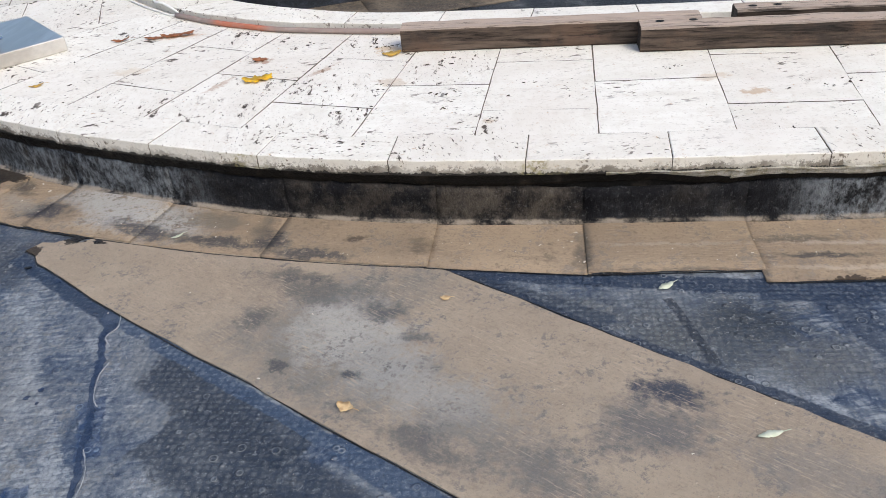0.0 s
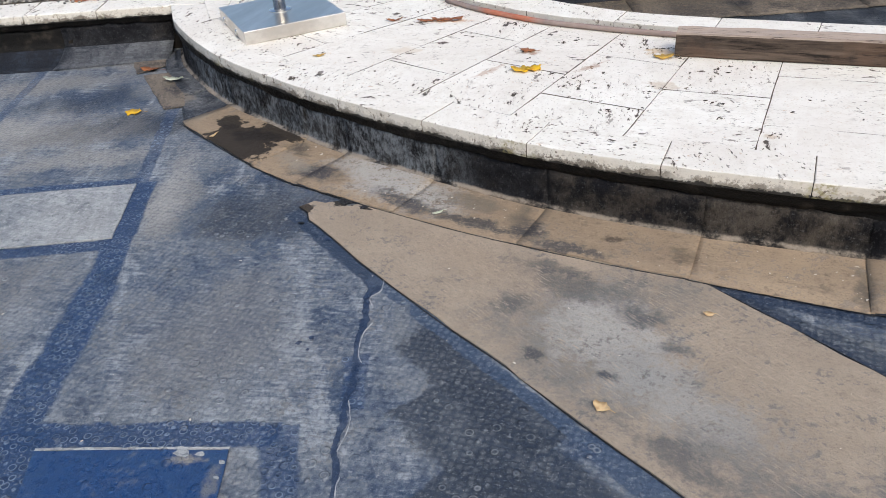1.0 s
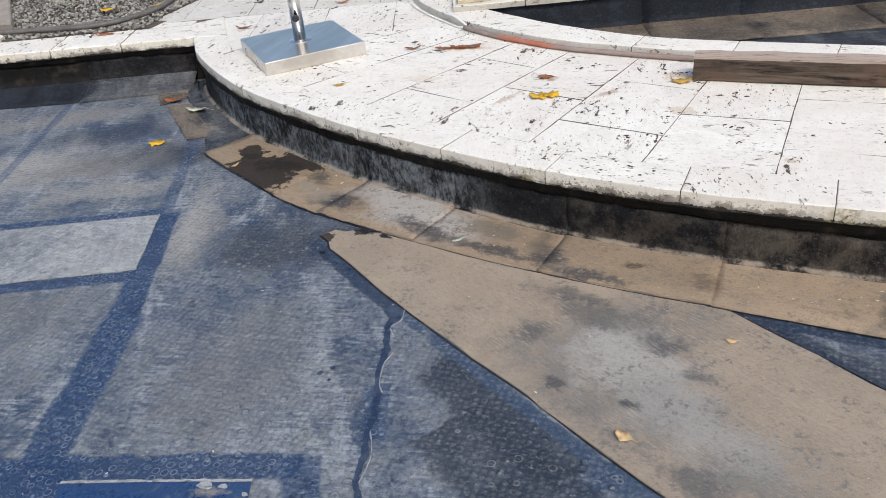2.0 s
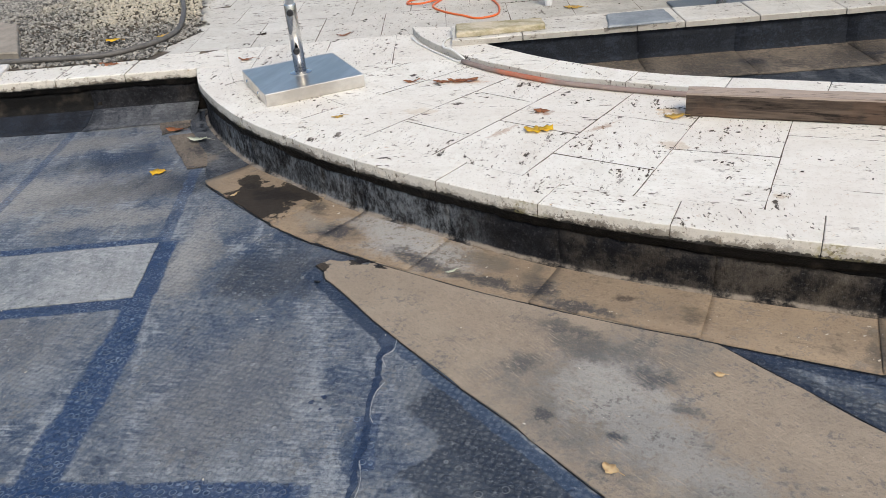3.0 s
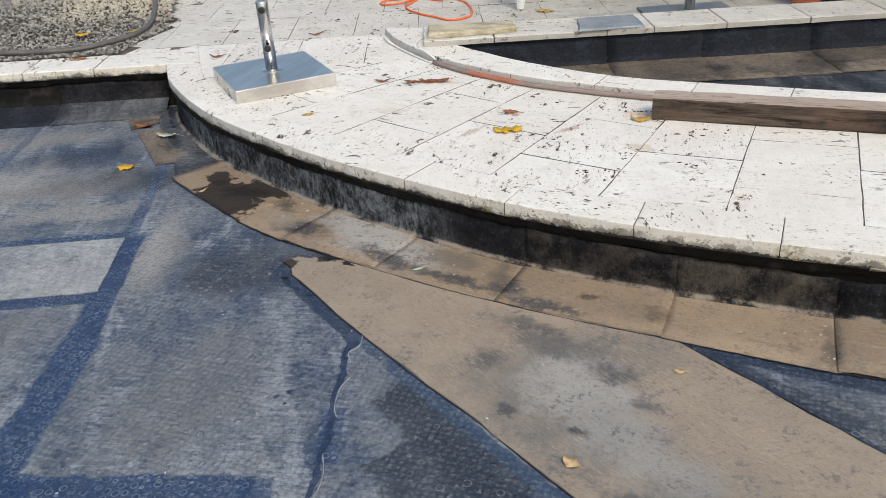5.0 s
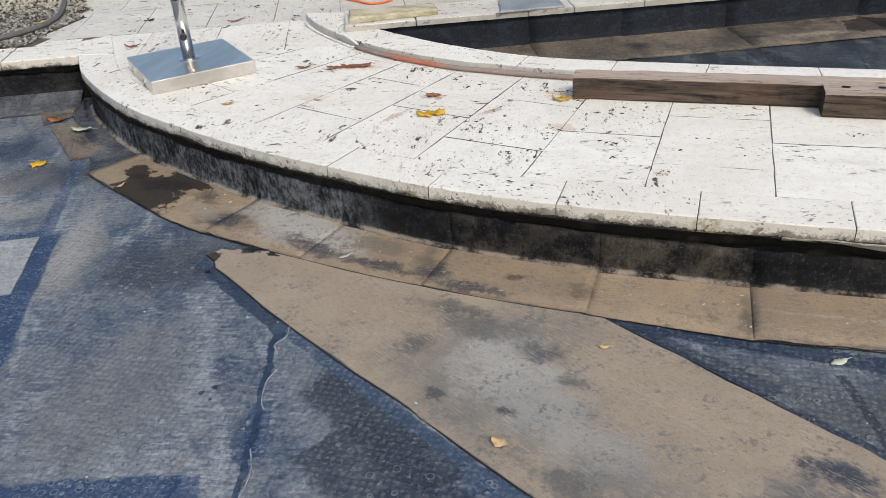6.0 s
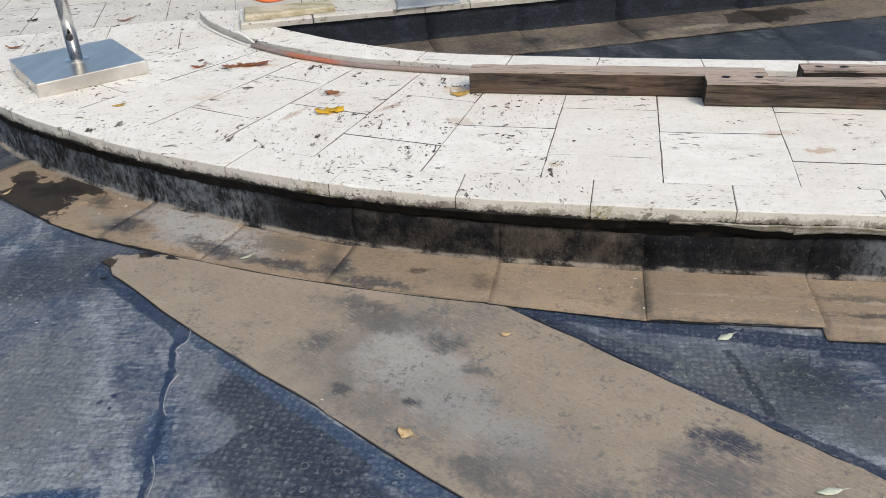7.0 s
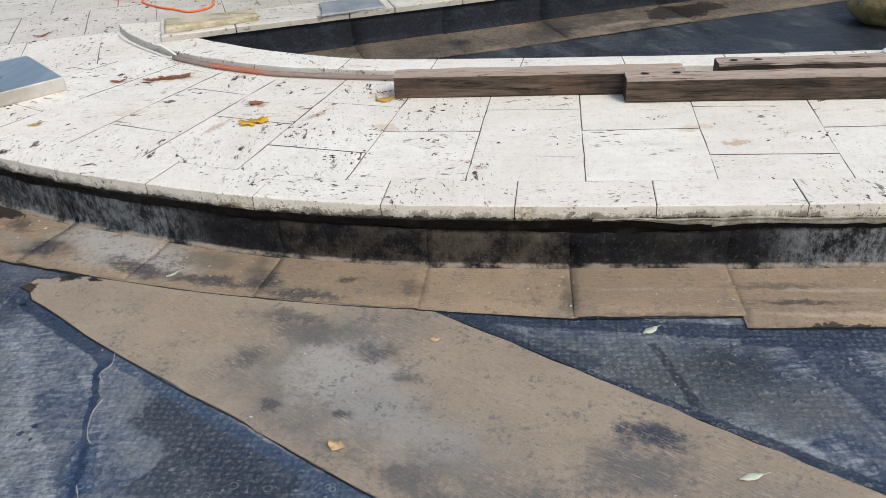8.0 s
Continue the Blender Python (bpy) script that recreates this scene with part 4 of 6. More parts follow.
patch = liner_piece("liner_patch", [(-1.98, 1.54), (-2.16, 1.91), (-3.05, 1.51), (-2.95, 1.09)], 0.0008, M_patch, "pale grey rectangular liner patch", 0.005, 0.003)
# an opened seam: the darker sheet below shows, and one edge has lifted and faded
SEAM_R = [(-0.95, 1.598), (-0.92, 1.506), (-0.936, 1.456), (-0.905, 1.41), (-0.878, 1.345), (-0.882, 1.287), (-0.858, 1.206), (-0.832, 1.173), (-0.80, 1.10), (-0.802, 1.03), (-0.762, 0.95), (-0.752, 0.86), (-0.71, 0.79), (-0.695, 0.734), (-0.58, 0.46)]
SEAM_M = [(-0.98, 1.596), (-0.948, 1.50), (-0.948, 1.453), (-0.917, 1.385), (-0.896, 1.32), (-0.893, 1.287), (-0.868, 1.206), (-0.846, 1.16), (-0.818, 1.085), (-0.812, 1.03), (-0.78, 0.95), (-0.764, 0.87), (-0.724, 0.80), (-0.702, 0.734), (-0.59, 0.46)]
band_piece("seam_gap", SEAM_M, [0.036, 0.038, 0.018, 0.022, 0.022, 0.014, 0.013, 0.018, 0.020, 0.012, 0.018, 0.012, 0.016, 0.010, 0.012], 0.0005, M_tarblue, "dark opened seam between liner sheets", 0.0012, 0.003, per=6)
for a, b in ((0, 4), (4, 8), (9, 12), (12, 15)):
    band_piece("seam_overlap", SEAM_R[a:b], [0.0012 + 0.0012 * (k % 2) for k in range(a, b)], 0.0010, M_lip, "pale lifted edge of a liner seam", 0.0022, 0.002, per=8)
liner_piece("wet_patch", [(-1.478, 0.640), (-1.24, 0.716), (-1.007, 0.787), (-0.952, 0.654), (-0.72, 0.15), (-1.2, 0.1)], 0.0042, M_wetpatch, "damp blue liner patch with pale cut edge", 0.003, 0.005)
band_piece("seam_overlap", [(-1.478, 0.643), (-1.24, 0.719), (-1.007, 0.790)], 0.0055, 0.005, M_patch, "pale cut edge", 0.003, 0.004, per=12)
for x, y, r in ((-1.115, 0.742, 0.022), (-1.065, 0.752, 0.013), (-1.00, 0.745, 0.010), (-0.985, 0.70, 0.008)):
    liner_piece("dried_flake", [(x + r * random.uniform(0.6, 1.3) * math.cos(k * 0.785), y + 0.55 * r * random.uniform(0.6, 1.3) * math.sin(k * 0.785)) for k in range(8)], 0.0074, M_patch, "", 0.0016, 0.002, 2)
for x, y, r in ((-1.02, 1.235, 0.011), (-1.045, 1.205, 0.010), (-1.005, 1.185, 0.006), (-1.20, 1.79, 0.022), (-1.22, 1.73, 0.016), (-1.145, 1.725, 0.02)):
    liner_piece("tar_scrap", [(x + r * random.uniform(0.5, 1.3) * math.cos(k * 0.785), y + 0.8 * r * random.uniform(0.5, 1.3) * math.sin(k * 0.785)) for k in range(8)], 0.0006, M_tarblue, "", 0.0014, 0.002, 2)


# ---- membrane skirts: from the pond floor up the wall ----
def skirt(name, line, widths, tops, material, foot=0.0, z0=0.0, label="", shift=0.0, parent=None, upper=None):
    """A bent sheet along a wall line. widths: how far it lies out on the floor at both ends, tops: its upper edge."""
    bm = bmesh.new()
    cols, n = [], len(line)
    for i, (x, y) in enumerate(line):
        a, b = Vector(line[max(i - 1, 0)]), Vector(line[min(i + 1, n - 1)])
        d = (b - a).normalized()
        out = Vector((d.y, -d.x))
        k = i / (n - 1)
        w = widths[0] + (widths[1] - widths[0]) * k + random.uniform(-0.004, 0.004)
        top = tops[0] + (tops[1] - tops[0]) * k + random.uniform(-0.004, 0.004)
        lift = 0.0018 + shift
        prof = [(w, z0 + lift - 0.0016), (w - 0.001, z0 + 0.004 + lift), (w * 0.75, z0 + 0.005 + lift), (0.5 * w, z0 + 0.006 + lift + foot * 0.25), (0.060, z0 + 0.006 + lift + foot * 0.7)]
        prof += [(0.032, z0 + 0.010 + lift + foot * 0.85), (0.018, z0 + 0.020 + foot), (0.011, z0 + 0.040 + foot), (0.009 + shift, 0.5 * (top + z0 + 0.06 + foot)), (0.007 + shift, top), (0.0, top + 0.001)]
        col = []
        for j, (o, z) in enumerate(prof):
            jit = random.uniform(-0.0018, 0.0018) if 2 <= j <= 8 else 0
            p = Vector((x, y)) + out * (o + jit - 0.006)
            col.append(bm.verts.new((p.x, p.y, z)))
        cols.append(col)
    for end, into in ((0, 1), (-1, -1)):
        d = (Vector(line[into] if end == 0 else line[-1]) - Vector(line[0] if end == 0 else line[-2])).normalized()
        cap = [bm.verts.new(v.co + Vector((-d.y * 0.008, d.x * 0.008, -0.006))) for v in cols[end]]
        cols.insert(0, cap) if end == 0 else cols.append(cap)
    for a, b in zip(cols, cols[1:]):
        for j in range(len(a) - 1):
            f = bm.faces.new((a[j], b[j], b[j + 1], a[j + 1]))
            f.smooth = True
            f.material_index = 1 if j >= 5 else 0
    ob = part(name, bm, material, parent or wall, label)
    ob.data.materials.append(upper or M_wallsheet)
    return ob


WALL = [(x + 0.005, y + 0.026) for x, y in EDGE]


def wall_bit(x0, x1, n=14):
    return [(x0 + (x1 - x0) * k / n, at_x(WALL, x0 + (x1 - x0) * k / n)) for k in range(n + 1)]


for i, (x0, x1, w, tops, mat) in enumerate([
        (-2.95, -2.72, (0.11, 0.12), (0.17, 0.165), M_darkskirt), (-2.73, -2.44, (0.12, 0.14), (0.165, 0.16), M_darkskirt), (-2.45, -2.20, (0.15, 0.25), (0.165, 0.16), M_darkskirt), (-2.21, -1.66, (0.27, 0.305), (0.160, 0.168), M_skirt), (-1.67, -1.42, (0.31, 0.31), (0.160, 0.168), M_skirt),
        (-1.43, -1.00, (0.305, 0.285), (0.165, 0.168), M_skirt), (-1.01, -0.535, (0.285, 0.262), (0.165, 0.160), M_skirt),
        (-0.545, -0.025, (0.262, 0.262), (0.165, 0.150), M_skirt), (-0.035, 0.465, (0.265, 0.30), (0.165, 0.135), M_skirt),
        (0.455, 0.965, (0.295, 0.285), (0.135, 0.150), M_skirt), (0.955, 1.50, (0.345, 0.34), (0.165, 0.15), M_skirt),
        (1.49, 2.05, (0.34, 0.33), (0.16, 0.16), M_skirt), (2.04, 2.7, (0.33, 0.33), (0.16, 0.16), M_skirt), (2.69, 4.4, (0.33, 0.33), (0.16, 0.16), M_skirt)]):
    skirt("membrane_strip", wall_bit(x0, x1), w, tops, mat, shift=0.0045 * (i % 2) + 0.002)
    bit = wall_bit(x0, x1)
    rim = []
    for k, (x, y) in enumerate(bit):
        d = (Vector(bit[min(k + 1, len(bit) - 1)]) - Vector(bit[max(k - 1, 0)])).normalized()
        o = w[0] + (w[1] - w[0]) * k / (len(bit) - 1)
        rim.append((x + d.y * o, y - d.x * o))
    # tar and edge shadow along the skirt's rim, as one dark band
    band_piece("tar_edge", rim, [max(0.001, 0.003 + 0.008 * noise.noise(Vector((q[0] * 5, q[1] * 5, 3)))) for q in rim], 0.0035, M_tarseam, "", 0.0030, 0.0, per=3)


def bead(line, z0, z1, material, name, label, jut=0.0):
    """A ragged bead of tar or mortar smeared under the coping."""
    bm = bmesh.new()
    cols = []
    for i, (x, y) in enumerate(line):
        a, b = Vector(line[max(i - 1, 0)]), Vector(line[min(i + 1, len(line) - 1)])
        d = (b - a).normalized()
        out = Vector((d.y, -d.x))
        k = Vector((x * 9, y * 9, 0))
        lo = z0 + 0.016 * noise.noise(k * 0.45) + 0.006 * noise.noise(k * 2)
        hi = z1 + 0.007 * noise.noise(k * 0.8 + Vector((5, 0, 0)))
        col = []
        for t, o in ((0, -0.004), (0.03, 0.012), (0.3, 0.015), (0.6, 0.017), (0.9, 0.022), (1.0, 0.026), (1.02, -0.002)):
            reach = o + (jut if 0 < t < 1.01 else 0) + 0.005 * noise.noise(k * 3 + Vector((0, 0, t * 6)))
            p = Vector((x, y)) + out * reach
            col.append(bm.verts.new((p.x, p.y, lo + (hi - lo) * t)))
        cols.append(col)
    for a, b in zip(cols, cols[1:]):
        for j in range(len(a) - 1):
            bm.faces.new((a[j], b[j], b[j + 1], a[j + 1])).smooth = True
    return part(name, bm, material, wall, label)


TARRED = "ragged black tar smeared under the coping"
bead(wall_bit(-2.96, 4.5, 420), 0.158, 0.205, M_tar, "tar_bead", TARRED)
bead(wall_bit(0.52, 0.93, 60), 0.186, 0.206, M_smear, "mortar_smear", "crumbly mossy mortar under the coping", 0.009)
bead(wall_bit(0.90, 2.3, 150), 0.180, 0.207, M_smear, "mortar_smear", "crumbly pale mortar under the coping", 0.011)

LEFTWALL = lambda u0, u1, n=8: [uv(u0 + (u1 - u0) * k / n, LEFT_F + 0.026) for k in range(n + 1)]
bead(LEFTWALL(-5.4, -1.52, 200), 0.165, 0.204, M_tar, "tar_bead", TARRED)
skirt("membrane_strip", LEFTWALL(-2.16, -1.54), (0.25, 0.21), (0.17, 0.17), M_darkskirt, foot=0.05, shift=0.004)
skirt("membrane_strip", LEFTWALL(-3.4, -2.11), (0.22, 0.24), (0.17, 0.17), M_blackskirt, foot=0.05, upper=M_tar)
skirt("membrane_strip", LEFTWALL(-5.6, -3.39), (0.22, 0.22), (0.17, 0.17), M_blackskirt, foot=0.05, shift=0.003, upper=M_tar)
# second pond: far wall and its skirt
for i, (u0, u1, w) in enumerate([(0.1, 0.98, 0.42), (0.97, 1.50, 0.42), (1.49, 2.12, 0.42), (2.11, 2.9, 0.42), (2.89, 5.2, 0.42)]):
    skirt("membrane_strip", [uv(u0 + (u1 - u0) * k / 6, FAR_F + 0.028) for k in range(7)], (w, w), (0.286, 0.286), M_skirt_far, z0=POND2, shift=0.002 + 0.0035 * (i % 2), parent=wall, upper=M_blackskirt)


# ---- coping stones along the pond edge ----
def stone_chain(parent, outer, inner, joints, z1, thick, material, name="coping_stone", gap=0.0014, rough=0.003):
    """Edge stones between two lines that run on in x; joints: (x on the outer line, x on the inner line)."""
    for (a0, b0), (a1, b1) in zip(joints, joints[1:]):
        a0, a1, b0, b1 = a0 + gap, a1 - gap, b0 + gap, b1 - gap
        n = 9
        po = [(a0 + (a1 - a0) * k / n, at_x(outer, a0 + (a1 - a0) * k / n)) for k in range(n + 1)]
        po = [(x, y + (random.uniform(-rough, rough) if 0 < k < n else 0)) for k, (x, y) in enumerate(po)]
        mid = [p for p in inner if b0 + 0.01 < p[0] < b1 - 0.01]
        pi = [(b0, at_x(inner, b0))] + mid + [(b1, at_x(inner, b1))]
        ob = part(name, slab_bm(po + pi[::-1], z1 - thick, z1 + random.uniform(-0.001, 0.001), 0.0025, 0.0012), material, parent)
        ob.data.materials.append(M_mortar)
        for f in ob.data.polygons:
            if abs(f.normal.z) < 0.3 and min(abs(f.center.y - at_x(outer, f.center.x)), abs(f.center.y - at_x(inner, f.center.x))) > 0.012:
                f.material_index = 1


coping = thing("coping", "curved cream travertine coping, mossy and tar-stained below", "coping", kind="structure")
stone_chain(coping, EDGE, [(x, y + 0.0) for x, y in INNER],
            [(-2.985, -2.79), (-2.21, -2.24 + 0.08), (-1.87, -1.80), (-1.44, -1.38), (-1.04, -0.985), (-0.62, -0.585), (-0.17, -0.16), (0.27, 0.28), (0.72, 0.73), (1.19, 1.19), (1.66, 1.66),
             (2.12, 2.12), (2.58, 2.58), (3.04, 3.04), (3.5, 3.5), (4.0, 4.0), (4.58, 4.58)], TOP + 0.003, STONE + 0.003, M_edge)
part("coping_stone", slab_bm([(-2.992, 3.372), (-2.795, 3.408), (-2.843, 3.483), (-3.05, 3.755), uv(-1.595, LEFT_B), uv(-1.52, LEFT_F)], TOP - STONE, TOP + 0.0045, 0.005), M_edge, coping)

side = thing("coping_side", "straight travertine coping of the side wall", "coping", kind="structure")
for u0, u1 in [(-1.93, -1.515), (-2.335, -1.93), (-2.76, -2.335), (-3.2, -2.76), (-3.65, -3.2), (-4.1, -3.65), (-4.6, -4.1), (-5.1, -4.6)]:
    pts = [uv(u0 + 0.003 + (u1 - u0 - 0.006) * k / 6, LEFT_F + random.uniform(-0.003, 0.003)) for k in range(7)]
    part("coping_stone", slab_bm(pts + [uv(u1 - 0.003, LEFT_B), uv(u0 + 0.003, LEFT_B)], TOP - STONE, TOP + random.uniform(0, 0.002), 0.005, 0.001), M_edge, side)

kerb = thing("kerb", "raised curved travertine kerb round the second pond", "kerb", kind="structure")
M_kerb = travertine_material("travertine_kerb", side=0.5)
stone_chain(kerb, KERB_F, KERB_B, [(-1.99, -1.76), (-1.46, -1.24), (-0.98, -0.94), (-0.55, -0.52), (-0.12, -0.10), (0.285, 0.305), (0.76, 0.755), (1.22, 1.21), (1.7, 1.7), (2.2, 2.2), (2.7, 2.7), (3.2, 3.2), (3.7, 3.7), (4.4, 4.4)],
            TOP + RISE, RISE + 0.003, M_kerb, "kerb_stone")
far = thing("coping_far", "straight travertine coping on the far side of the second pond", "coping", kind="structure")
cuts = [-0.05, 0.34, 0.96, 1.22, 1.62, 2.08, 2.52, 2.98, 3.44, 3.9, 4.4, 5.0]
for u0, u1 in zip(cuts, cuts[1:]):
    pts = [uv(u0 + 0.003 + (u1 - u0 - 0.006) * k / 6, FAR_F + random.uniform(-0.003, 0.003)) for k in range(7)]
    part("coping_stone", slab_bm(pts + [uv(u1 - 0.003, FAR_B), uv(u0 + 0.003, FAR_B)], FAR_TOP - 0.034, FAR_TOP - 0.003 + random.uniform(0, 0.003), 0.004, 0.001), M_coping_old, far)


upstand = slab_bm([uv(0.1, FAR_F + 0.031), uv(5.0, FAR_F + 0.031), uv(5.0, FAR_B - 0.02), uv(0.1, FAR_B - 0.02)], TOP - 0.003, FAR_TOP - 0.034, 0.002)
part("upstand", upstand, M_tar, wall, "tarred masonry under the far coping")


# ---- timber beams ----
def beam(x0, x1, y0, depth, z0, height, turn, label, holes=(), notch=False):
    """A weathered square timber, with checked faces, soft corners and bolt holes."""
    L = x1 - x0
    at = ((x0 + x1) / 2, y0 + depth / 2, z0 + height / 2)
    ob = thing("timber_beam", label, "beam", (at[0], at[1], z0), group="timber beams on the paving")
    bm = bmesh.new()
    n, prof = 40, []
    c = 0.007
    hy, hz = depth / 2, height / 2
    for y, z in [(-hy, -hz + c), (-hy, 0.012), (-hy + 0.002, 0.0), (-hy, -0.012 + 0.028), (-hy, hz - c), (-hy + c, hz), (-0.01, hz), (0.0, hz - 0.003), (0.01, hz), (hy - c, hz), (hy, hz - c), (hy, -hz + c), (hy - c, -hz), (-hy + c, -hz)]:
        prof.append((y, z))
    prof.sort(key=lambda p: math.atan2(p[1] / hz, p[0] / hy))
    rings = []
    for i in range(n + 1):
        x = -L / 2 + L * i / n
        ring = []
        for j, (y, z) in enumerate(prof):
            w = 0.0035 * (noise.noise(Vector((x * 2.5 + x0 * 7, j * 1.7, 0))) + 0.6 * noise.noise(Vector((x * 11, j * 3.1, 4))))
            k = 1 - (0.010 if i in (0, n) else 0)
            base = z <= -hz + 1e-6
            ring.append(bm.verts.new((x, y * k + w, z * k + (0 if base else w))))
        rings.append(ring)
    m = len(prof)
    for a, b in zip(rings, rings[1:]):
        for j in range(m):
            bm.faces.new((a[j], a[(j + 1) % m], b[(j + 1) % m], b[j]))
    bm.faces.new(rings[0])
    bm.faces.new(rings[-1])
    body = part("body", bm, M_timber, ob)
    body.matrix_local = Matrix.Translation((0, 0, height / 2 + 0.001))
    for hx, hyy in holes:
        # thin dark disc painted in place of the hole's shade
        h = part("bolt_hole", lathe_bm([(0, 0), (0.011, 0), (0.012, 0.0005), (0, 0.0006)], n=12), M_tar, ob, "dark bolt hole")
        h.matrix_local = Matrix.Translation((hx - at[0], hyy - at[1], height + 0.002)) @ Matrix.Diagonal((1.5, 1, 1, 1))
    ob.rotation_euler = (0, 0, radians(turn))
    return ob


beam(-0.25, 0.97, 3.02, 0.10, TOP, 0.10, 0.6, "weathered brown square timber beam lying on cream paving")
beam(0.72, 2.75, 2.93, 0.10, TOP, 0.10, 0.3, "grey-brown split timber beam with two bolt holes", holes=[(0.80, 3.00), (0.93, 3.005)])
beam(1.12, 3.0, 3.10, 0.10, TOP, 0.10, 0.3, "dark weathered timber beam behind another", holes=[(1.19, 3.15), (1.29, 3.155)])


# ---- steel umbrella stand ----
def umbrella_stand(at, turn, size, thick, pole_r, top, steel, label, sleeve):
    ob = thing("umbrella_stand", label, "umbrella stand", at)
    base = part("base_plate", box_bm((size, size, thick), (0, 0, thick / 2 + 0.001), 0, 0.006, 3), steel, ob)
    base.rotation_euler = (0, 0, radians(turn))
    if sleeve:
        part("collar", lathe_bm([(0.0, thick), (0.056, thick), (0.056, thick + 0.004), (0.046, thick + 0.007), (0.036, thick + 0.009), (0.0, thick + 0.009)]), M_chrome, ob, smooth=False)
        sl = part("sleeve", lathe_bm([(0.0, thick), (pole_r + 0.005, thick), (pole_r + 0.005, 0.405), (pole_r + 0.003, 0.41), (0.0, 0.41)]), M_chrome, ob, smooth=False)
        part("pole", lathe_bm([(0.0, 0.40), (pole_r - 0.003, 0.40), (pole_r - 0.003, top), (0.0, top)]), M_alu, ob, "pale grey painted tube")
        for z in (0.185, 0.375):
            k = part("knob", lathe_bm([(0, 0), (0.006, 0), (0.006, 0.010), (0.017, 0.012), (0.017, 0.026), (0.012, 0.030), (0, 0.030)], n=10), M_blackplastic, ob, "black locking knob")
            d = Vector((0.45, -0.89, 0)).normalized()
            k.matrix_local = Matrix.Translation(d * pole_r + Vector((0, 0, z))) @ d.to_track_quat("Z", "Y").to_matrix().to_4x4()
        for s in (-0.11, 0.13):
            b = part("bolt", lathe_bm([(0, 0), (0.014, 0), (0.014, 0.006), (0.009, 0.010), (0, 0.010)], n=12), M_chrome, base)
            b.matrix_local = Matrix.Translation((-size / 2, s, thick / 2)) @ Matrix.Rotation(radians(-90), 4, "Y")
        for f in [o for o in ob.children if o.name.startswith(("sleeve", "pole"))]:
            for p in f.data.polygons:
                p.use_smooth = abs(p.normal.z) < 0.3
    else:
        base.scale = (1.36, 1, 1)
        p = part("pole", lathe_bm([(0.0, thick), (pole_r, thick), (pole_r, top), (0.0, top)]), M_tube, ob, "polished steel tube")
        for f in p.data.polygons:
            f.use_smooth = abs(f.normal.z) < 0.3
    return ob


umbrella_stand((-2.18, 3.185, TOP), 46.5, 0.505, 0.064, 0.025, 1.0, M_steel, "brushed steel umbrella stand with square base on travertine", True)
umbrella_stand((*uv(1.575, 4.652), TOP), 24, 0.40, 0.014, 0.030, 1.2, M_plate, "dark steel umbrella base with polished pole", False)


# ---- blocks and slabs ----
def stone_block(name, poly, z0, h, material, label, category, cham=0.008, tilt=None):
    cx, cy = sum(p[0] for p in poly) / len(poly), sum(p[1] for p in poly) / len(poly)
    pts = []
    for (xa, ya), (xb, yb) in zip(poly, poly[1:] + poly[:1]):
        for k in range(5):
            j = 0.004 if k else 0
            pts.append((xa + (xb - xa) * k / 5 - cx + random.uniform(-j, j), ya + (yb - ya) * k / 5 - cy + random.uniform(-j, j)))
    ob = tagged(part(name, slab_bm(pts, 0, h, cham, 0.002), material), label, category)
    ob.matrix_world = Matrix.Translation((cx, cy, z0)) @ (tilt or Matrix())
    return ob


stone_block("stone_block", [uv(-0.02, FAR_F + 0.04), uv(0.47, FAR_F + 0.07), uv(0.47, FAR_F + 0.22), uv(-0.02, FAR_F + 0.24)], FAR_TOP, 0.030, M_mossy, "mossy yellow-green stone block on the coping", "stone block")
stone_block("slate_slab", [uv(0.80, FAR_F - 0.015), uv(1.17, FAR_F + 0.0), uv(1.17, FAR_F + 0.27), uv(0.84, FAR_F + 0.26)], FAR_TOP, 0.011, M_slate, "blue-grey slate slab lying on the far coping", "slab")
stone_block("pale_slab", [(-4.75, 3.06), (-4.30, 3.25), (-4.12, 2.98), (-4.60, 2.74)], TOP, 0.022, M_marble, "cream stone slab resting on the side coping", "slab")
stone_block("paver", [(-5.5, 3.98), (-4.84, 3.86), (-4.33, 3.36), (-5.0, 3.28)], TOP + 0.03, 0.05, M_paver, "brown-grey paving slab lying on gravel", "paving slab", tilt=Matrix.Rotation(radians(5), 4, "X"))


def rock(name, at, size, material, label):
    bm = bmesh.new()
    bmesh.ops.create_icosphere(bm, subdivisions=4, radius=1.0)
    for v in bm.verts:
        d = 1 + 0.22 * noise.noise(v.co * 1.6 + Vector(at)) + 0.08 * noise.noise(v.co * 5)
        v.co = Vector((v.co.x * size[0], v.co.y * size[1], v.co.z * size[2])) * d
        v.co.z = max(v.co.z, -0.55 * size[2])
    ob = tagged(part(name, bm, material, smooth=True), label, "rock")
    ob.location = (at[0], at[1], at[2] + 0.55 * size[2])
    return ob


rock("rock", (2.46, 4.47, POND2), (0.32, 0.25, 0.19), M_moss_rock, "yellow-brown mossy rock in the second pond")


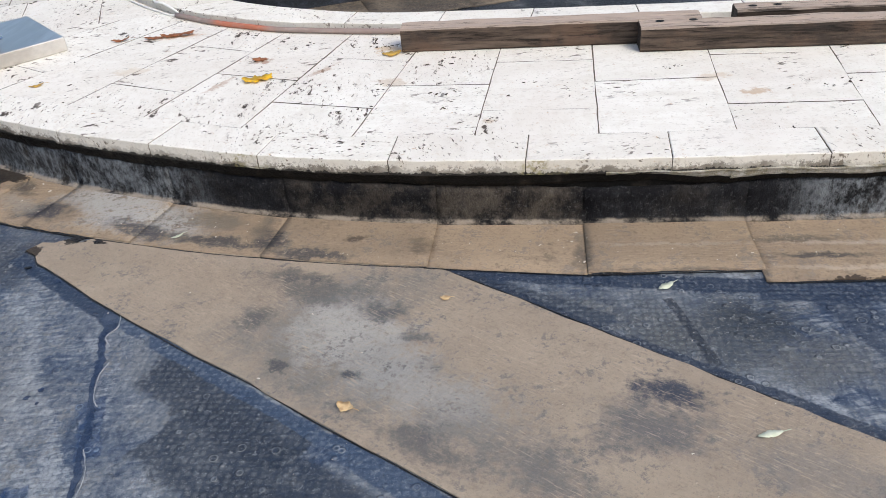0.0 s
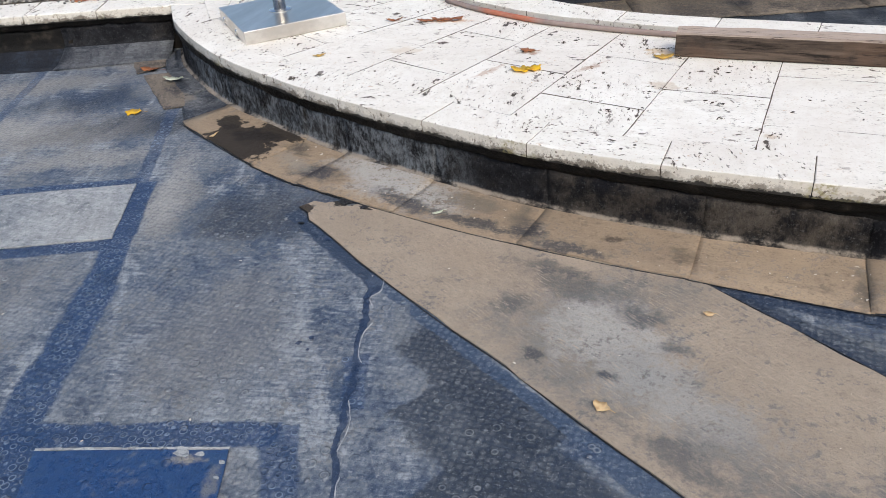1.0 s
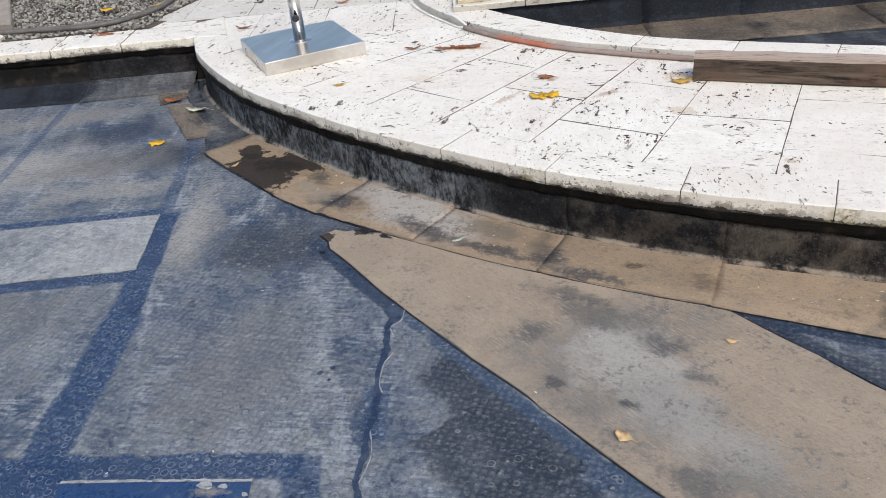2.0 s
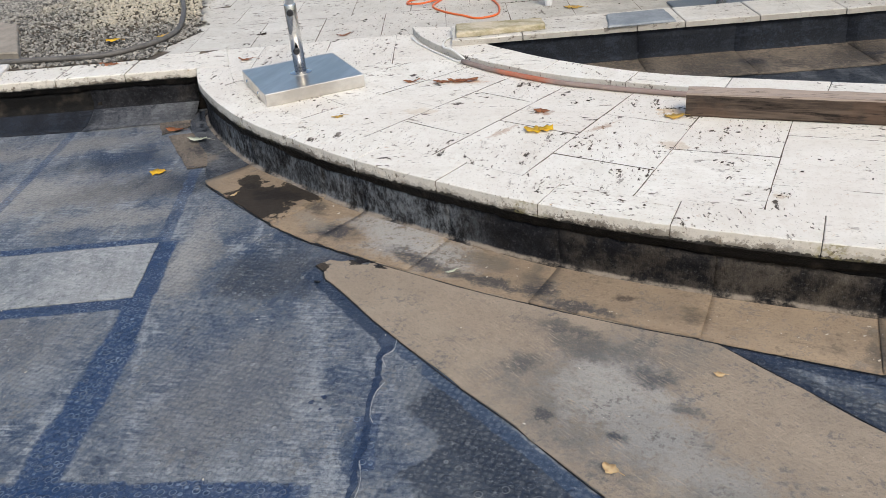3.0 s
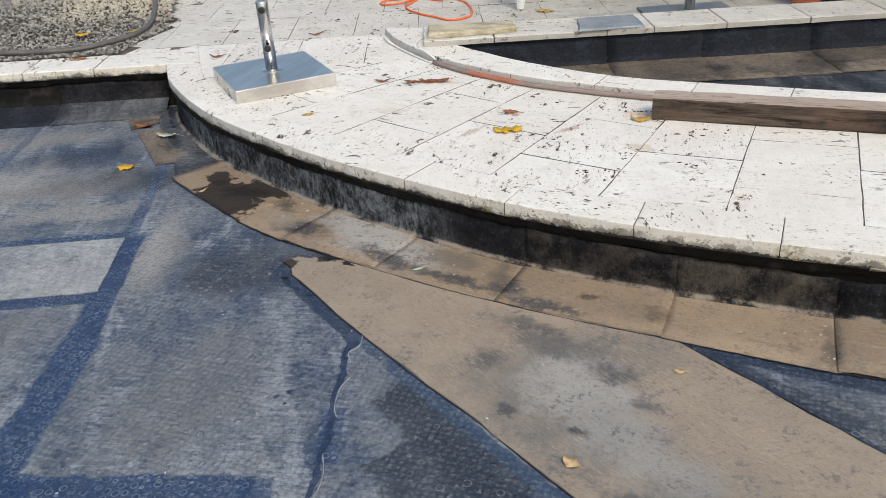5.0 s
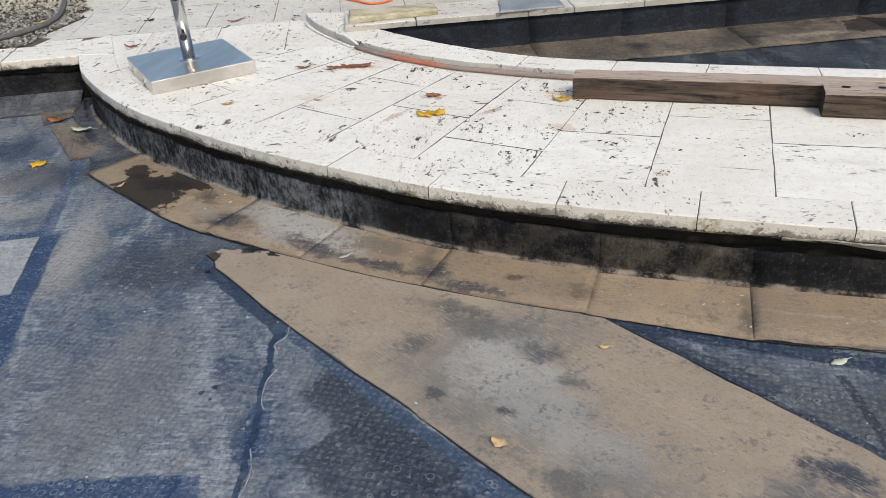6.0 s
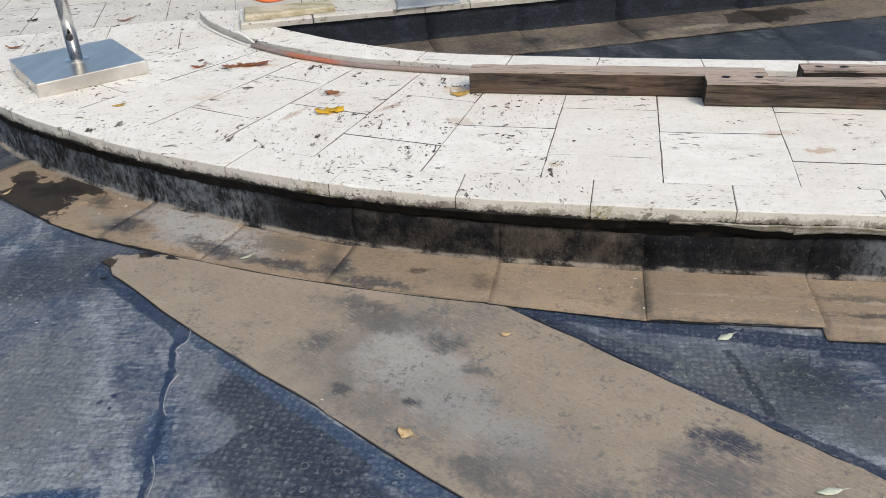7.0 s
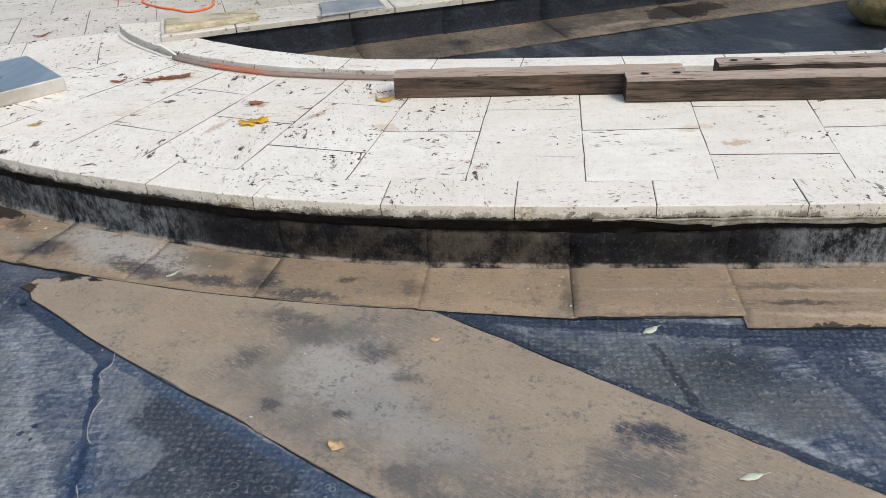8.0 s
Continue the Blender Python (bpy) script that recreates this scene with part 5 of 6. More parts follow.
# ---- pots and planter ----
def flower_pot():
    ob = thing("flower_pot", "terracotta-coloured plastic flower pot with a white label", "flower pot", (0.375, 5.23, TOP))
    ob.scale = (0.82, 0.82, 0.76)
    part("body", lathe_bm([(0, 0.001), (0.098, 0.001), (0.103, 0.01), (0.125, 0.19), (0.133, 0.19), (0.135, 0.225), (0.128, 0.226), (0.118, 0.19), (0.0, 0.19)], n=36), M_clay, ob)
    part("inner_pot", lathe_bm([(0, 0.19), (0.116, 0.19), (0.122, 0.25), (0.126, 0.252), (0.128, 0.262), (0.120, 0.262), (0.112, 0.22), (0, 0.22)], n=36), M_blackplastic, ob, "black plastic liner pot")
    bm = bmesh.new()
    ring = []
    for k in range(5):
        a = radians(-78 + 20 * k / 4 + 10)
        ring.append([bm.verts.new(((0.1195 + 0.0105 * t) * math.cos(a), (0.1195 + 0.0105 * t) * math.sin(a), 0.112 + 0.03 * t * 1.0)) for t in (0, 1)])
    for a, b in zip(ring, ring[1:]):
        bm.faces.new((a[0], b[0], b[1], a[1]))
    part("label", bm, M_paper, ob, "small white paper label")
    return ob


flower_pot()


def wicker_planter():
    ob = thing("wicker_planter", "dark blue-black woven wicker planter on the terrace", "planter", (0.735, 5.38, TOP))
    part("liner", box_bm((0.50, 0.40, 0.40), (0, 0, 0.202), 22, 0.02), M_blackplastic, ob)
    bm = bmesh.new()
    for row in range(22):
        z = 0.012 + row * 0.018
        for s in range(26):
            off = 0.5 * (row % 2)
            for face, length in ((0, 0.50), (1, 0.40)):
                cnt = 26 if face == 0 else 20
                if s >= cnt:
                    continue
                t = -length / 2 + (s + off + 0.25) * length / cnt
                p = (t, -0.205, z) if face == 0 else (-0.255, t, z)
                sz = (0.017, 0.012, 0.015) if face == 0 else (0.012, 0.017, 0.015)
                c = Matrix.Rotation(radians(22), 4, "Z") @ Matrix.Translation(p) @ Matrix.Diagonal((*sz, 1))
                bmesh.ops.create_icosphere(bm, subdivisions=1, radius=0.62, matrix=c)
    part("weave", bm, M_wicker, ob, "woven dark strands", smooth=True)
    part("rim", box_bm((0.53, 0.43, 0.03), (0, 0, 0.41), 22, 0.012), M_wicker, ob)
    return ob


wicker_planter()


def trough():
    ob = tagged(part("plant_trough", lathe_bm([(0, 0), (0.30, 0.0), (0.335, 0.02), (0.345, 0.06), (0.33, 0.10), (0.36, 0.25), (0.38, 0.26), (0.36, 0.27), (0.33, 0.2), (0, 0.2)], n=40), M_darkred, smooth=True),
                "dark red glazed round plant pot on gravel", "plant pot")
    ob.matrix_world = Matrix.Translation((-5.95, 5.30, TOP + 0.012)) @ Matrix.Rotation(radians(20), 4, "Z") @ Matrix.Diagonal((1.25, 0.8, 1, 1))
    return ob


trough()


def bucket():
    ob = thing("bucket", "white plastic bucket with blue printed label", "bucket", (-2.31, 5.63, TOP))
    part("body", lathe_bm([(0, 0.001), (0.094, 0.001), (0.10, 0.006), (0.115, 0.22), (0.120, 0.222), (0.120, 0.235), (0.112, 0.235), (0.095, 0.01), (0, 0.01)], n=36), M_white, ob, smooth=False)
    for z0, z1, a0, a1 in ((0.02, 0.055, -115, -65), (0.065, 0.10, -125, -55), (0.03, 0.06, -50, -30)):
        bm = bmesh.new()
        cols = []
        for k in range(7):
            a = radians(a0 + (a1 - a0) * k / 6)
            cols.append([bm.verts.new(((0.1012 + 0.07 * (z - 0.006)) * math.cos(a), (0.1012 + 0.07 * (z - 0.006)) * math.sin(a), z)) for z in (z0, z1)])
        for a, b in zip(cols, cols[1:]):
            bm.faces.new((a[0], b[0], b[1], a[1]))
        part("print", bm, M_bluelabel, ob, "blue printed bar")
    return ob


bucket()


def plastic_table():
    """White moulded table: thin top with apron, tapered splayed legs."""
    c = Vector((*uv(1.66, 5.42), TOP))
    ob = thing("plastic_table", "white moulded plastic garden table with tapered legs", "table", c)
    rot = Matrix.Rotation(A, 4, "Z")
    L, W, H = 2.2, 0.80, 0.70
    top = part("tabletop", box_bm((L, W, 0.025), (0, 0, H - 0.0125), 0, 0.01, 3), M_white, ob)
    top.matrix_local = rot
    ap = part("apron", box_bm((L - 0.08, W - 0.08, 0.05), (0, 0, H - 0.05), 0, 0.008), M_white, ob)
    ap.matrix_local = rot
    for sx in (-1, 1):
        for sy in (-1, 1):
            bm = bmesh.new()
            rings = []
            for z, w, o in ((0.0, 0.022, 0.0), (0.012, 0.024, 0.0), (0.22, 0.046, 0.012), (H - 0.02, 0.07, 0.03)):
                cx, cy = sx * (L / 2 - 0.03 - o), sy * (W / 2 - 0.03 - o)
                rings.append([bm.verts.new((cx + w * math.cos(k * math.pi / 4 + 0.39), cy + w * math.sin(k * math.pi / 4 + 0.39) * 0.7, z + 0.001)) for k in range(8)])
            for a, b in zip(rings, rings[1:]):
                for k in range(8):
                    bm.faces.new((a[k], a[(k + 1) % 8], b[(k + 1) % 8], b[k]))
            bm.faces.new(rings[0])
            bm.faces.new(rings[-1])
            leg = part("leg", bm, M_white, ob)
            leg.matrix_local = rot
    return ob


plastic_table()


tagged(part("saucer", lathe_bm([(0, 0.001), (0.035, 0.001), (0.05, 0.006), (0.066, 0.016), (0.064, 0.018), (0.048, 0.009), (0, 0.006)], at=(1.95, 3.36, TOP + RISE), n=32), M_white, smooth=True), "shallow white saucer on the kerb", "saucer")


# ---- cables, hoses, ropes ----
def line_thing(name, points, radius, material, label, category, n=10, per=5):
    return tagged(part(name, tube_bm(points, radius, n, per), material, smooth=True), label, category)


def cable():
    z = TOP + 0.0068
    pts = [(-1.98, 5.50), (-1.98, 5.35), (-1.96, 5.25), (-1.88, 5.13), (-1.78, 5.04), (-1.67, 4.86), (-1.61, 4.67), (-1.64, 4.58), (-1.72, 4.54), (-1.82, 4.60), (-1.94, 4.66),
           (-2.08, 4.77), (-2.14, 4.88), (-2.15, 5.14), (-2.25, 5.22), (-2.18, 5.33), (-2.03, 5.23), (-1.92, 5.07), (-1.99, 5.07), (-2.14, 5.11),
           (-2.34, 5.03), (-2.35, 4.91), (-2.20, 4.86), (-2.16, 5.16), (-2.34, 5.27), (-2.48, 5.14), (-2.49, 5.22), (-2.40, 5.27), (-2.38, 5.42), (-2.54, 5.70)]
    n = len(pts)
    pts = [(x, y, z + 0.016 * (1 if i in (15, 17, 22, 24) else 0)) for i, (x, y) in enumerate(pts)]
    ob = thing("extension_cable", "coiled orange extension cable with a red plug", "cable", (pts[0][0], pts[0][1], TOP))
    c = under(part("cable", tube_bm(pts, 0.0068, 10, 5), M_orange, smooth=True), ob)
    d = Vector((0.25, 0.95, 0)).normalized()
    plug = under(part("plug", lathe_bm([(0, 0), (0.010, 0), (0.014, 0.02), (0.020, 0.06), (0.020, 0.13), (0.016, 0.14), (0, 0.14)], n=14), M_redplug, smooth=True, label="red rubber plug"), ob)
    plug.matrix_basis = Matrix.Translation((-1.98, 5.49, TOP + 0.021)) @ d.to_track_quat("Z", "Y").to_matrix().to_4x4()
    end = under(part("socket_end", lathe_bm([(0, 0), (0.012, 0), (0.012, 0.09), (0, 0.09)], n=12), M_blackplastic, smooth=False, label="black end piece"), ob)
    end.matrix_basis = Matrix.Translation((-1.945, 5.62, TOP + 0.021)) @ d.to_track_quat("Z", "Y").to_matrix().to_4x4()
    return ob


cable()
line_thing("plastic_pipe", [(x, y, TOP + 0.0135) for x, y in [(-1.46, 3.62), (-1.26, 3.50), (-1.07, 3.415), (-0.88, 3.345), (-0.68, 3.305), (-0.49, 3.275), (-0.27, 3.252), (-0.1, 3.245), (0.3, 3.242)]], 0.0125, M_pipe, "faded orange and grey plastic pipe along the kerb", "pipe", 12)
line_thing("white_rope", [(-1.95, 4.07, TOP + 0.006), (-1.86, 3.96, TOP + 0.006), (-1.72, 3.825, TOP + 0.006), (-1.60, 3.725, TOP + 0.006), (-1.50, 3.645, TOP + 0.006), (-1.46, 3.64, TOP + 0.02), (-1.55, 3.70, TOP + 0.05),
           (-1.62, 3.76, TOP + RISE + 0.005), (-1.66, 3.87, TOP + RISE + 0.005), (-1.65, 3.95, TOP + RISE + 0.005), (-1.58, 3.98, TOP + RISE + 0.005), (-1.50, 3.93, TOP + RISE + 0.005)], 0.0055, M_rope, "thin white cord looped over the kerb", "rope", 8)


def pouch():
    ob = thing("orange_bag", "flat orange plastic bag with a yellow clip", "bag", (-2.7, 5.48, TOP))
    bm = bmesh.new()
    n, m = 12, 8
    g = [[None] * (m + 1) for _ in range(n + 1)]
    c = [Vector(p) for p in ((-2.90, 5.47), (-2.60, 5.30), (-2.52, 5.48), (-2.82, 5.68))]
    for i in range(n + 1):
        for j in range(m + 1):
            a, b = i / n, j / m
            p = (c[0] * (1 - a) + c[1] * a) * (1 - b) + (c[3] * (1 - a) + c[2] * a) * b
            edge = min(a, 1 - a, b, 1 - b)
            h = 0.002 + min(1, edge * 5) * (0.012 + 0.012 * noise.noise(Vector((a * 5, b * 5, 2))))
            g[i][j] = bm.verts.new((p.x, p.y, TOP + h))
    for i in range(n):
        for j in range(m):
            bm.faces.new((g[i][j], g[i + 1][j], g[i + 1][j + 1], g[i][j + 1]))
    low = bmesh.ops.extrude_face_region(bm, geom=list(bm.faces))
    for v in [e for e in low["geom"] if isinstance(e, bmesh.types.BMVert)]:
        v.co.z = TOP + 0.0005
    under(part("sheet", bm, M_pouch, smooth=True), ob)
    bm = box_bm((0.035, 0.10, 0.03), (-2.555, 5.46, TOP + 0.035), 15, 0.008)
    under(part("clip", bm, M_yellow, label="yellow plastic clip"), ob)
    return ob


pouch()


# ---- gravel heap ----
def heap_height(x, y):
    d = math.hypot((x + 4.75) / 1.25, (y - 4.55) / 1.15)
    return TOP + 0.012 + 0.13 * max(0.0, 1 - d * d) ** 1.2


GRAVEL = [uv(-1.75, LEFT_B + 0.005), uv(-5.0, LEFT_B + 0.005), (-7.6, 4.0), (-7.2, 6.8), (-4.9, 6.3), (-3.98, 4.80), (-3.70, 4.38), (-3.50, 4.05), (-3.50, 3.75)]


def inside(p, poly):
    hit = False
    for (x0, y0), (x1, y1) in zip(poly, poly[1:] + poly[:1]):
        if (y0 > p[1]) != (y1 > p[1]) and p[0] < x0 + (p[1] - y0) * (x1 - x0) / (y1 - y0):
            hit = not hit
    return hit


def gravel():
    rng = random.Random(5)
    bm = bmesh.new()
    bmesh.ops.create_icosphere(bm, subdivisions=1, radius=1.0)
    base = np.array([v.co[:] for v in bm.verts])
    tris = np.array([[v.index for v in f.verts] for f in bm.faces])
    bm.free()
    verts, faces, count = [], [], 0
    lumps = [np.array([[rng.uniform(-1, 1)] for _ in base]) for _ in range(40)]
    while count < 34000:
        x, y = rng.uniform(-7.0, -3.45), rng.uniform(3.2, 6.6)
        if not inside((x, y), GRAVEL):
            # a few strays over the paving
            if not (rng.random() < 0.05 and x < -3.3 and inside((x - 0.12, y + 0.06), GRAVEL)):
                continue
        s = rng.uniform(0.006, 0.0125) * (1.25 if x < -5 else 1.0)
        k = base * (1 + 0.25 * lumps[count % 40])
        k = k * np.array([s * rng.uniform(0.8, 1.5), s * rng.uniform(0.7, 1.1), s * rng.uniform(0.5, 0.9)])
        e = np.array(Euler((rng.uniform(-0.6, 0.6), rng.uniform(-0.6, 0.6), rng.uniform(0, 6.3))).to_matrix())
        k = k @ e.T + np.array([x, y, heap_height(x, y) + s * 0.3 - 0.006])
        verts.append(k)
        faces.append(tris + 12 * count)
        count += 1
    me = bpy.data.meshes.new("gravel")
    me.from_pydata(np.concatenate(verts).tolist(), [], np.concatenate(faces).tolist())
    me.materials.append(M_gravel)
    tagged(new("gravel", me), "heap of loose grey and beige crushed gravel", "gravel", kind="stuff")
    bm = bmesh.new()
    n = 40
    g = [[bm.verts.new((-7.4 + 4.0 * i / n, 3.0 + 3.8 * j / n, heap_height(-7.4 + 4.0 * i / n, 3.0 + 3.8 * j / n) - 0.012)) for j in range(n + 1)] for i in range(n + 1)]
    for i in range(n):
        for j in range(n):
            mid = (-7.4 + 4.0 * (i + 0.5) / n, 3.0 + 3.8 * (j + 0.5) / n)
            if inside(mid, GRAVEL):
                bm.faces.new((g[i][j], g[i + 1][j], g[i + 1][j + 1], g[i][j + 1]))
    for v in [v for v in bm.verts if not v.link_faces]:
        bm.verts.remove(v)
    tagged(part("gravel_bed", bm, M_soil, smooth=True), "grey-brown grit under the gravel heap", "grit", kind="structure")


gravel()
HOSE = [(-5.3, 5.62), (-4.88, 5.31), (-4.43, 4.95), (-4.06, 4.65), (-3.85, 4.41), (-3.66, 4.10), (-3.59, 3.86), (-3.62, 3.64), (-3.72, 3.47), (-3.88, 3.39), (-4.15, 3.31), (-4.5, 3.2)]
line_thing("garden_hose", [(x, y, max(heap_height(x, y) + 0.016, TOP + 0.019)) for x, y in HOSE], 0.017, M_hose, "thick grey rubber hose around a gravel heap", "hose")


# ---- leaves ----
def leaf_bm(length, width, lobes, curl, seed):
    """One leaf: a blade with a midrib fold, wavy or lobed edge, and a stalk."""
    rng = random.Random(seed)
    bm = bmesh.new()
    n = 14
    mid, lft, rgt = [], [], []
    for i in range(n + 1):
        t = i / n
        w = width * math.sin(math.pi * min(1, t * 0.96 + 0.03)) ** 0.8 * (1 + lobes * math.sin(t * 15 + seed)) * 0.5
        z = curl * length * (4 * (t - 0.5) ** 2)
        mid.append(bm.verts.new((length * (t - 0.5), 0, z + 0.001)))
        lft.append(bm.verts.new((length * (t - 0.5), w * rng.uniform(0.88, 1.1), z + 0.05 * length * rng.uniform(0.2, 1.2) * (1 + 3 * curl))))
        rgt.append(bm.verts.new((length * (t - 0.5), -w * rng.uniform(0.88, 1.1), z + 0.05 * length * rng.uniform(0.2, 1.2) * (1 + 3 * curl))))
    for i in range(n):
        bm.faces.new((mid[i], mid[i + 1], lft[i + 1], lft[i]))
        bm.faces.new((rgt[i], rgt[i + 1], mid[i + 1], mid[i]))
    a, b = mid[-1].co, Vector((length * 0.5 + 0.35 * length, 0.05 * length, 0.002))
    q = [bm.verts.new(p) for p in (a + Vector((0, 0.0012, 0)), a - Vector((0, 0.0012, 0)), b - Vector((0, 0.0008, 0)), b + Vector((0, 0.0008, 0)))]
    bm.faces.new(q)
    geom = bmesh.ops.extrude_face_region(bm, geom=list(bm.faces))
    bmesh.ops.translate(bm, vec=(0, 0, 0.0006), verts=[g for g in geom["geom"] if isinstance(g, bmesh.types.BMVert)])
    return bm


def leaf(x, y, z, length, width, tint, turn, label, lobes=0.1, curl=0.05):
    ob = tagged(part("leaf", leaf_bm(length, width, lobes, curl, int(abs(x * 97 + y * 31))), M_leaf[tint], smooth=True), label, "leaf", "fallen leaves")
    ob.matrix_world = pose(x, y, z + 0.001, random.uniform(-4, 4), random.uniform(-4, 4), turn)
    return ob


Y1, Y2 = "crumpled bright yellow autumn leaf on cream paving", "small yellow leaf on the dark pond liner"
leaf(-0.82, 2.755, TOP, 0.09, 0.075, "yellow", 20, Y1, 0.35, 0.10)
leaf(-0.775, 2.77, TOP + 0.002, 0.07, 0.06, "yellow", 50, Y1, 0.35, 0.12)
leaf(-0.29, 3.00, TOP, 0.08, 0.06, "ochre", 10, "ochre leaf beside a timber beam", 0.25, 0.08)
leaf(-1.75, 2.765, TOP, 0.06, 0.03, "ochre", 30, "small ochre leaf on paving", 0.3, 0.1)
leaf(-2.66, 2.525, 0.001, 0.085, 0.06, "yellow", 15, Y2, 0.3, 0.06)
leaf(-3.66, 3.32, 0.066, 0.09, 0.07, "yellow", 50, Y2, 0.3, 0.08)
leaf(-3.50, 3.39, 0.068, 0.05, 0.03, "yellow", 0, Y2, 0.3, 0.08)
leaf(-3.91, 3.74, TOP + 0.035, 0.10, 0.06, "yellow", 10, "yellow leaf on the gravel heap", 0.2, 0.06)
leaf(-3.66, 3.93, TOP + 0.02, 0.09, 0.05, "yellow", 60, "yellow leaf on gravel beside a hose", 0.2, 0.06)
leaf(-6.0, 4.95, TOP + 0.07, 0.12, 0.08, "tan", 10, "tan leaf on the gravel heap", 0.2, 0.06)
leaf(-1.17, 4.86, TOP, 0.12, 0.07, "ochre", 15, "flattened ochre leaf on the terrace", 0.15, 0.02)
leaf(-0.18, 1.18, 0.007, 0.046, 0.034, "tan", -20, "tan curled leaf on the muddy liner strip", 0.12, 0.12)
leaf(0.035, 1.63, 0.007, 0.032, 0.022, "tan", 10, "small tan leaf on the muddy liner strip", 0.1, 0.1)
leaf(0.83, 1.11, 0.007, 0.062, 0.020, "pale", 15, "narrow pale green leaf on the muddy strip", 0.0, 0.05)
leaf(0.675, 1.69, 0.003, 0.055, 0.026, "pale", 35, "pale green leaf on dark liner", 0.0, 0.06)
leaf(-0.91, 1.975, 0.009, 0.045, 0.014, "pale", 50, "thin pale leaf on the membrane skirt", 0.0, 0.08)
leaf(-3.33, 3.50, 0.072, 0.13, 0.045, "pale", 25, "pale dry leaf in the pond corner", 0.05, 0.08)
leaf(-3.19, 3.53, 0.075, 0.12, 0.04, "pale", 75, "pale dry leaf in the pond corner", 0.05, 0.08)
leaf(-3.12, 3.38, 0.03, 0.12, 0.035, "pale", 15, "pale dry leaf in the pond corner", 0.05, 0.08)
leaf(-2.70, 2.90, 0.02, 0.12, 0.05, "pale", 5, "pale dry leaf at the foot of the pond wall", 0.05, 0.08)
leaf(-2.10, 2.36, 0.012, 0.045, 0.02, "tan", 80, "small tan leaf in a wet stain", 0.05, 0.1)
leaf(-2.95, 3.03, 0.006, 0.11, 0.05, "rust", 5, "rust-brown leaf on the pond floor", 0.2, 0.08)
leaf(-2.77, 3.55, TOP, 0.10, 0.035, "rust", 5, "rust-brown curled leaf on paving", 0.2, 0.12)
leaf(-1.61, 3.29, TOP, 0.085, 0.03, "rust", 20, "rust-brown curled leaf on paving", 0.2, 0.15)
for k, (dx, dy, a) in enumerate(((-0.09, -0.015, 5), (-0.03, 0.0, -8), (0.01, 0.012, 12), (0.055, 0.025, 60))):
    leaf(-1.36 + dx, 3.325 + dy, TOP + 0.002 * k, 0.10 - 0.01 * k, 0.036, "rust", a, "long dry rust-brown leaf in a small pile", 0.15, 0.07)
leaf(-3.62, 3.36, TOP + 0.001, 0.13, 0.05, "rust", 10, "flat brown leaf on the side coping", 0.1, 0.04)
leaf(-0.855, 2.985, TOP, 0.07, 0.045, "rust", 0, "decayed brown leaf on paving", 0.3, 0.05)
leaf(-2.42, 4.10, TOP, 0.09, 0.03, "rust", 30, "dark curled leaf on the terrace", 0.2, 0.12)


# ---- crumbs, seed husks and dirt on the paving ----
def crumbs(name, zone, number, z, seed, size, material, label, clusters=0):
    rng = random.Random(seed)
    bm = bmesh.new()
    bmesh.ops.create_icosphere(bm, subdivisions=1, radius=1.0)
    base = np.array([v.co[:] for v in bm.verts])
    tris = np.array([[v.index for v in f.verts] for f in bm.faces])
    bm.free()
    mids = [zone(rng) for _ in range(clusters)] if clusters else None
    verts, faces = [], []
    for c in range(number):
        if mids and rng.random() < 0.75:
            mx, my = mids[int(rng.random() ** 1.6 * len(mids))]
            x, y = rng.gauss(mx, 0.022), rng.gauss(my, 0.016)
        else:
            x, y = zone(rng)
        s = size * (0.35 + 1.1 * rng.random() ** 3)
        k = base * (1 + 0.35 * np.array([[rng.uniform(-1, 1)] for _ in base])) * np.array([s * rng.uniform(0.9, 2.2), s * rng.uniform(0.5, 1.0), s * 0.35])
        e = np.array(Euler((0, 0, rng.gauss(0.5, 0.8))).to_matrix())
        verts.append(k @ e.T + np.array([x, y, z + s * 0.25]))
        faces.append(tris + 12 * c)
    me = bpy.data.meshes.new(name)
    me.from_pydata(np.concatenate(verts).tolist(), [], np.concatenate(faces).tolist())
    me.materials.append(material)
    return tagged(new(name, me), label, "debris", kind="stuff")


def on_platform(rng):
    while True:
        x, y = rng.uniform(-2.7, 2.6), rng.uniform(2.1, 3.9)
        lo = at_x(EDGE, x) + 0.05
        hi = at_x(KERB_F, x) - 0.04 if x > -1.9 else 3.9
        if lo < y < hi and rng.random() < (1.0 if x < 0.25 else 0.45):
            return x, y


def on_terrace(rng):
    while True:
        u, v = rng.uniform(-1.3, 3.4), rng.uniform(4.1, 6.3)
        if u < -0.45 or v > FAR_B + 0.03:
            return uv(u, v)


crumbs("plant_debris", on_platform, 420, TOP + 0.001, 11, 0.0042, M_husk, "scattered dark seed husks and dirt crumbs on paving", 70)
crumbs("plant_debris", on_terrace, 550, TOP + 0.001, 12, 0.006, M_husk, "scattered dark plant debris on the terrace", 60)
SPOTS = [(-0.28, 2.67), (-0.25, 2.66), (-0.42, 2.42), (-0.41, 2.40), (-0.65, 2.18), (-0.63, 2.20), (-0.07, 2.56), (-0.04, 2.56), (0.16, 2.33), (-0.03, 2.43), (-0.86, 2.28), (-0.61, 2.71), (-0.38, 3.14), (-0.74, 3.10),
         (0.84, 2.77), (0.80, 2.76), (1.26, 2.61), (1.34, 2.55), (1.50, 2.92), (-0.83, 2.89), (-0.85, 2.98), (-0.69, 2.74), (-0.26, 2.20)]
